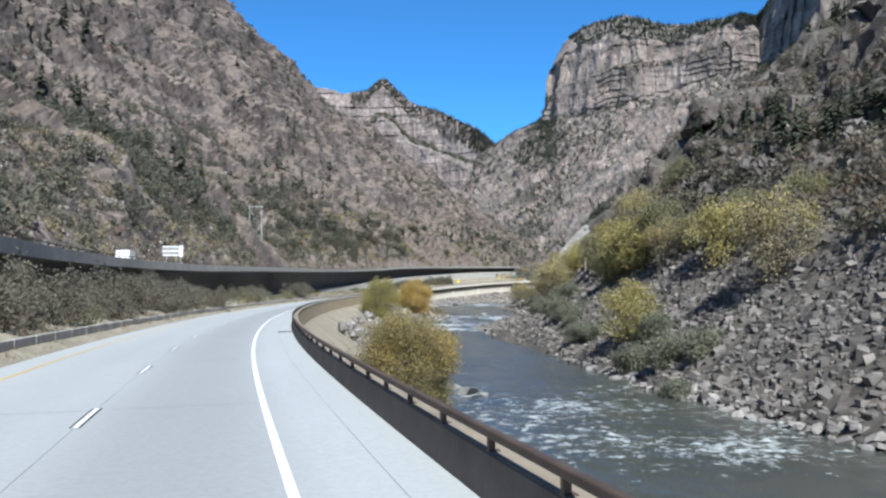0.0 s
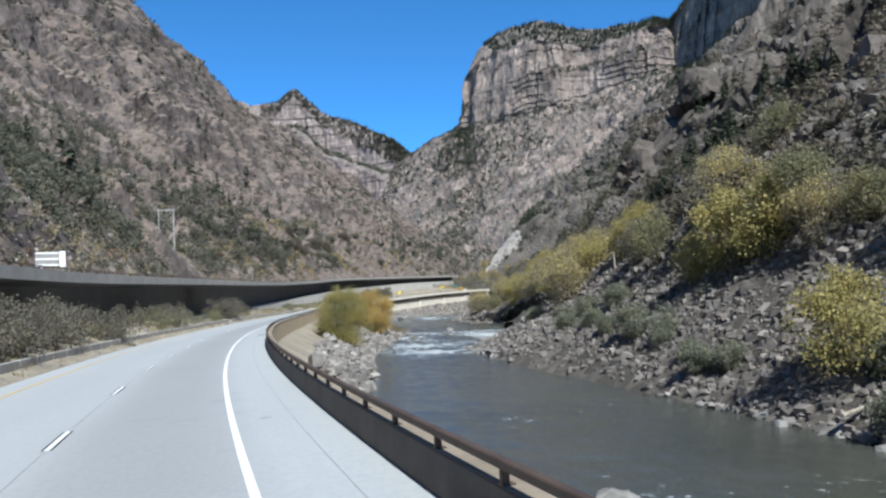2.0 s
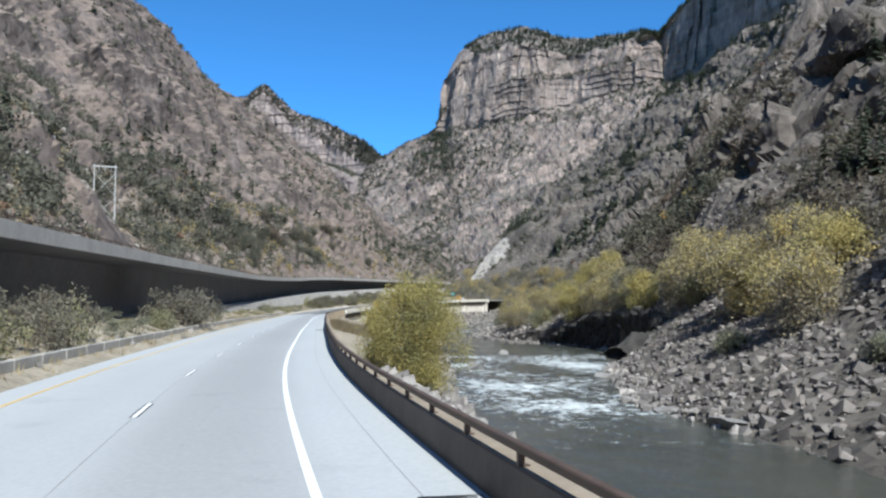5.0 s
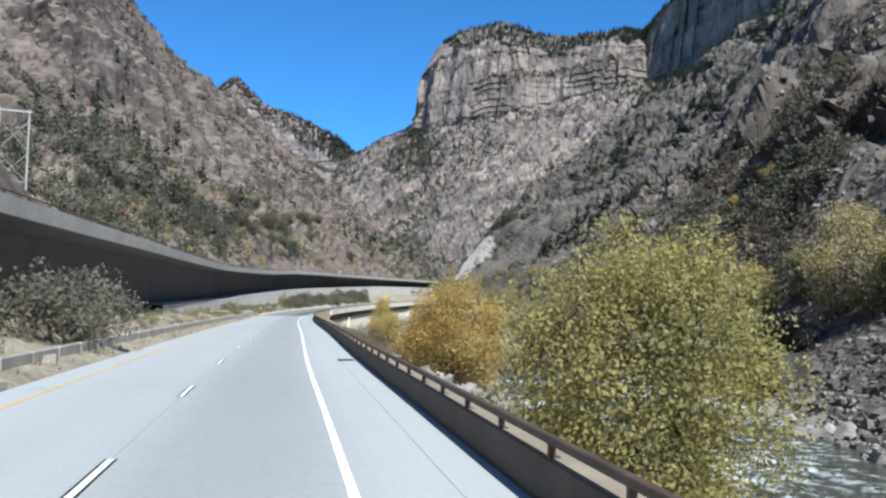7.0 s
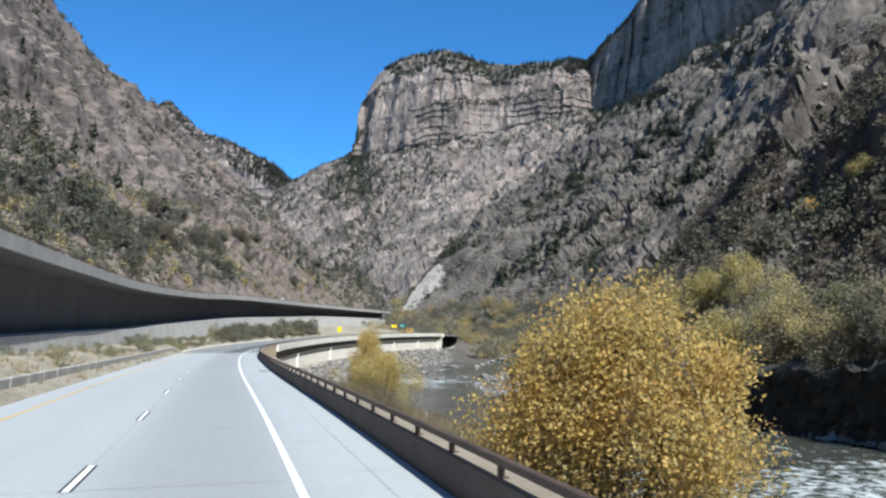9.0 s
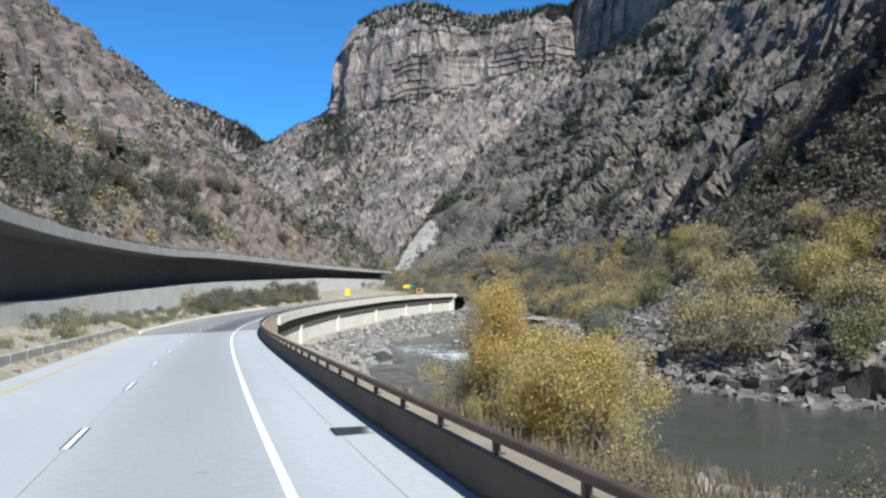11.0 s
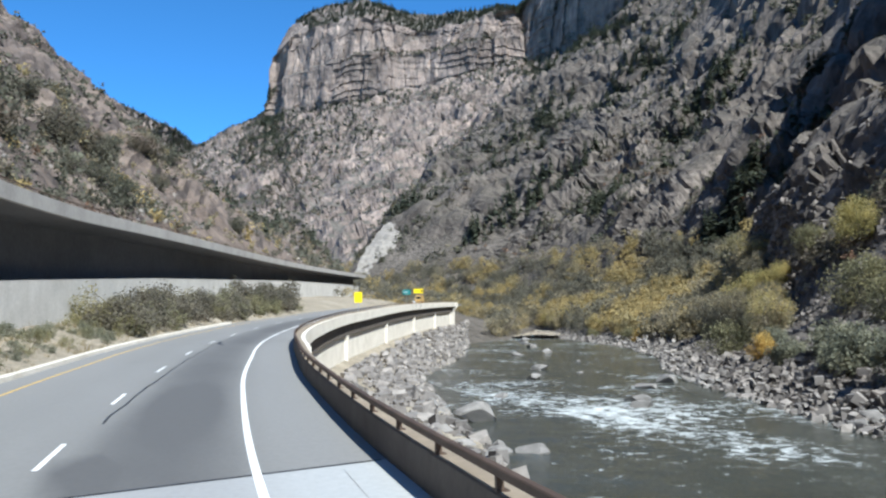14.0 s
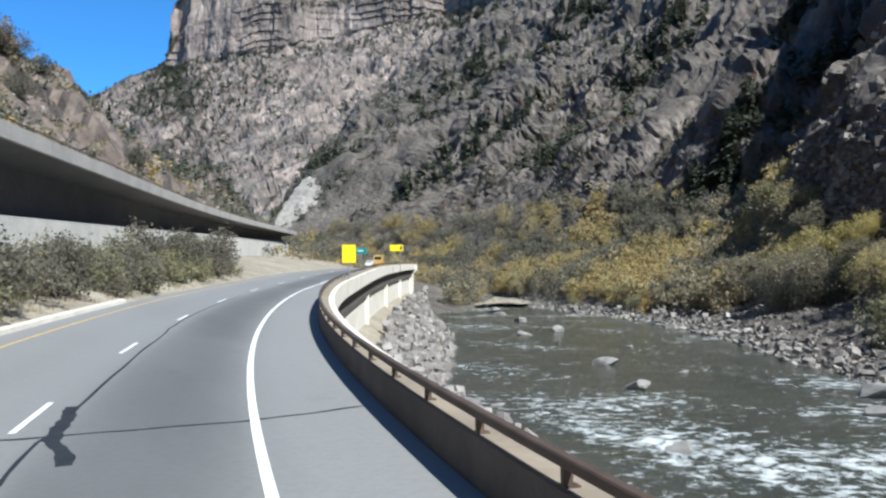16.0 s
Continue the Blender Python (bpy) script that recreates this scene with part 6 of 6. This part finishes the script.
M_PALEPOLE = plain("pale_pole_steel", (0.33, 0.33, 0.32), (0.42, 0.42, 0.41), 1.0, 0.6, relief=0)
foot_z = slope_z(-65.5, 322.0) - 0.3
hf = tagged(empty("power_line_frame", (-65.5, 322.0, foot_z)), "tall grey twin-post power line frame with cross braces", "power pole")
hz_ = 30.4 - foot_z
for x in (-2.1, 2.1):
    bm = bmesh.new()
    tube(bm, (x, 0, -1), (x, 0, hz_), 0.19, 0.13, 10)
    part("post", bm, M_PALEPOLE, hf)
for a_, b_ in (((-2.1, 0.15, hz_ - 6.5), (2.1, 0.15, hz_ - 1.8)), ((2.1, 0.15, hz_ - 6.5), (-2.1, 0.15, hz_ - 1.8)), ((-2.1, 0.15, hz_ - 11.5), (2.1, 0.15, hz_ - 6.9)), ((2.1, 0.15, hz_ - 11.5), (-2.1, 0.15, hz_ - 6.9))):
    bm = bmesh.new()
    tube(bm, a_, b_, 0.045, 0.045, 6)
    part("brace", bm, M_PALEPOLE, hf)
for z_, w_ in ((hz_ - 0.4, 2.5),):
    bm = bmesh.new()
    box(bm, -w_, w_, -0.11, 0.09, z_ - 0.13, z_ + 0.13)
    part("crossarm", bm, M_PALEPOLE, hf)
for x in (-1.2, 0, 1.2):
    bm = bmesh.new()
    for k in range(6):
        tube(bm, (x, 0, hz_ - 0.55 - 0.16 * k), (x, 0, hz_ - 0.67 - 0.16 * k), 0.12, 0.09, 8)
    part("insulator", bm, M_GALV, hf)
facing(hf, (-20, 150, 3))
for x, y, h, lean in ((30.5, 190.5, 3.4, 0.05), (35.6, 193.2, 5.2, 0.12)):
    st = new("old_post")
    st.location = (x, y, right_z(x, y) - 0.4)
    bm = bmesh.new()
    tube(bm, (0, 0, 0), (-lean * h, 0, h), 0.16, 0.12, 8)
    part("pole", bm, M_WOOD, st)
    tagged(st, "short bleached wooden post on the rocky bank", "post", "old posts")
for k, (x, y, ang) in enumerate(((21, 104, 0.5), (57, 458, 0.2), (26, 165, 1.1), (33, 128, -0.6))):
    lg = new("driftwood_log")
    lg.location = (x, y, max(right_z(x, y), WATER) + 0.45)
    bm = bmesh.new()
    tube(bm, (-2.6, 0, -0.1), (2.6, 0.3, 0.35), 0.17, 0.09, 8)
    tube(bm, (0.8, 0.1, 0.15), (2.0, 1.0, 0.9), 0.07, 0.03, 6)
    part("log", bm, M_WOOD, lg)
    lg.rotation_euler = (0, 0, ang)
    tagged(lg, "bleached driftwood log among the bank's rocks", "log", "driftwood")


# ---- vehicles ----
M_GLASS = material("dark_glass", 0.08)[0]
M_GLASS.node_tree.nodes["Principled BSDF"].inputs["Base Color"].default_value = (0.02, 0.025, 0.03, 1)
M_TYRE = plain("tyre_rubber", (0.015, 0.015, 0.015), (0.03, 0.03, 0.03), 0.3, 0.9, relief=0)
M_RED = plain("red_lamp", (0.4, 0.01, 0.01), (0.5, 0.02, 0.02), 0.3, 0.3, relief=0)


def profile_body(bm, pts, half, taper=0.0):
    """A closed side outline (y, z) drawn across the width, narrower towards its top."""
    rows_ = []
    zmax = max(z for _, z in pts)
    zmin = min(z for _, z in pts)
    for sgn in (-1, 1):
        rows_.append([bm.verts.new((sgn * (half - taper * (z - zmin) / (zmax - zmin)), y, z)) for y, z in pts])
    n_ = len(pts)
    bm.faces.new(rows_[0])
    bm.faces.new(rows_[1][::-1])
    for k in range(n_):
        bm.faces.new((rows_[0][k], rows_[1][k], rows_[1][(k + 1) % n_], rows_[0][(k + 1) % n_]))
    bmesh.ops.recalc_face_normals(bm, faces=bm.faces)
    bmesh.ops.bevel(bm, geom=list(bm.edges), offset=0.05, segments=2, affect="EDGES", profile=0.6)


def vehicle(name, at, ahead, paint, label, tall=False):
    c = tagged(empty(name, at), label, "car", "vehicles")
    bm = bmesh.new()
    top = 1.35 if tall else 0.85
    profile_body(bm, [(-2.2, 0.35), (-2.25, top), (0.9, top), (2.2, 0.72), (2.25, 0.35)], 0.9)
    part("body", bm, paint, c)
    bm = bmesh.new()
    if tall:
        profile_body(bm, [(-2.2, top - 0.05), (-2.15, 2.3), (0.6, 2.3), (1.0, top - 0.05)], 0.88, 0.06)
    else:
        profile_body(bm, [(-1.9, top - 0.03), (-1.35, 1.4), (0.1, 1.42), (0.85, top - 0.03)], 0.82, 0.16)
    part("cabin", bm, paint, c)
    bm = bmesh.new()
    zt = 2.0 if tall else 1.28
    box(bm, -0.62, 0.62, -2.2 if tall else -1.74, -2.14 if tall else -1.52, top + 0.08, zt)
    part("rear_window", bm, M_GLASS, c)
    for sgn in (-1, 1):
        bm = bmesh.new()
        box(bm, sgn * 0.79 - 0.05, sgn * 0.79 + 0.05, -1.3, 0.2, top + 0.08, zt)
        part("side_window", bm, M_GLASS, c)
        bm = bmesh.new()
        box(bm, sgn * 0.7 - 0.14, sgn * 0.7 + 0.14, -2.28, -2.2, 0.62, 0.78)
        part("tail_lamp", bm, M_RED, c)
        for y in (-1.35, 1.4):
            bm = bmesh.new()
            tube(bm, (sgn * 0.72, y, 0.33), (sgn * 0.92, y, 0.33), 0.33, 0.33, 16)
            w_ = part("tyre", bm, M_TYRE, c)
            bm = bmesh.new()
            tube(bm, (sgn * 0.9, y, 0.33), (sgn * 0.935, y, 0.33), 0.2, 0.18, 12)
            part("rim", bm, M_ALU, w_)
    d = Vector(ahead) - Vector(at)
    c.rotation_euler = (0, 0, -math.atan2(d.x, d.y))


M_CARW = plain("white_car_paint", (0.7, 0.7, 0.7), (0.8, 0.8, 0.8), 2.0, 0.3, relief=0)
M_CARO = plain("tan_car_paint", (0.45, 0.28, 0.08), (0.55, 0.35, 0.12), 2.0, 0.3, relief=0)
vehicle("white_car", station(590, -4.5)[0], station(595, -4.5)[0], M_CARW, "white car far ahead in the outer lane")
vehicle("tan_car", station(572, -0.9)[0], station(577, -0.9)[0], M_CARO, "tan-yellow pickup far ahead beside the parapet", True)
i_ = int(np.argmin(np.abs(deck_line[:, 1] - 116)))
dp = np.r_[deck_line[i_, :2] - 4.2 * dn[i_], deck_line[i_, 2] - 0.85]
dq = np.r_[deck_line[i_ - 3, :2] - 4.2 * dn[i_ - 3], deck_line[i_ - 3, 2] - 0.85]
vehicle("white_van", dp, dq, M_CARW, "white van on the upper deck behind its parapet", True)
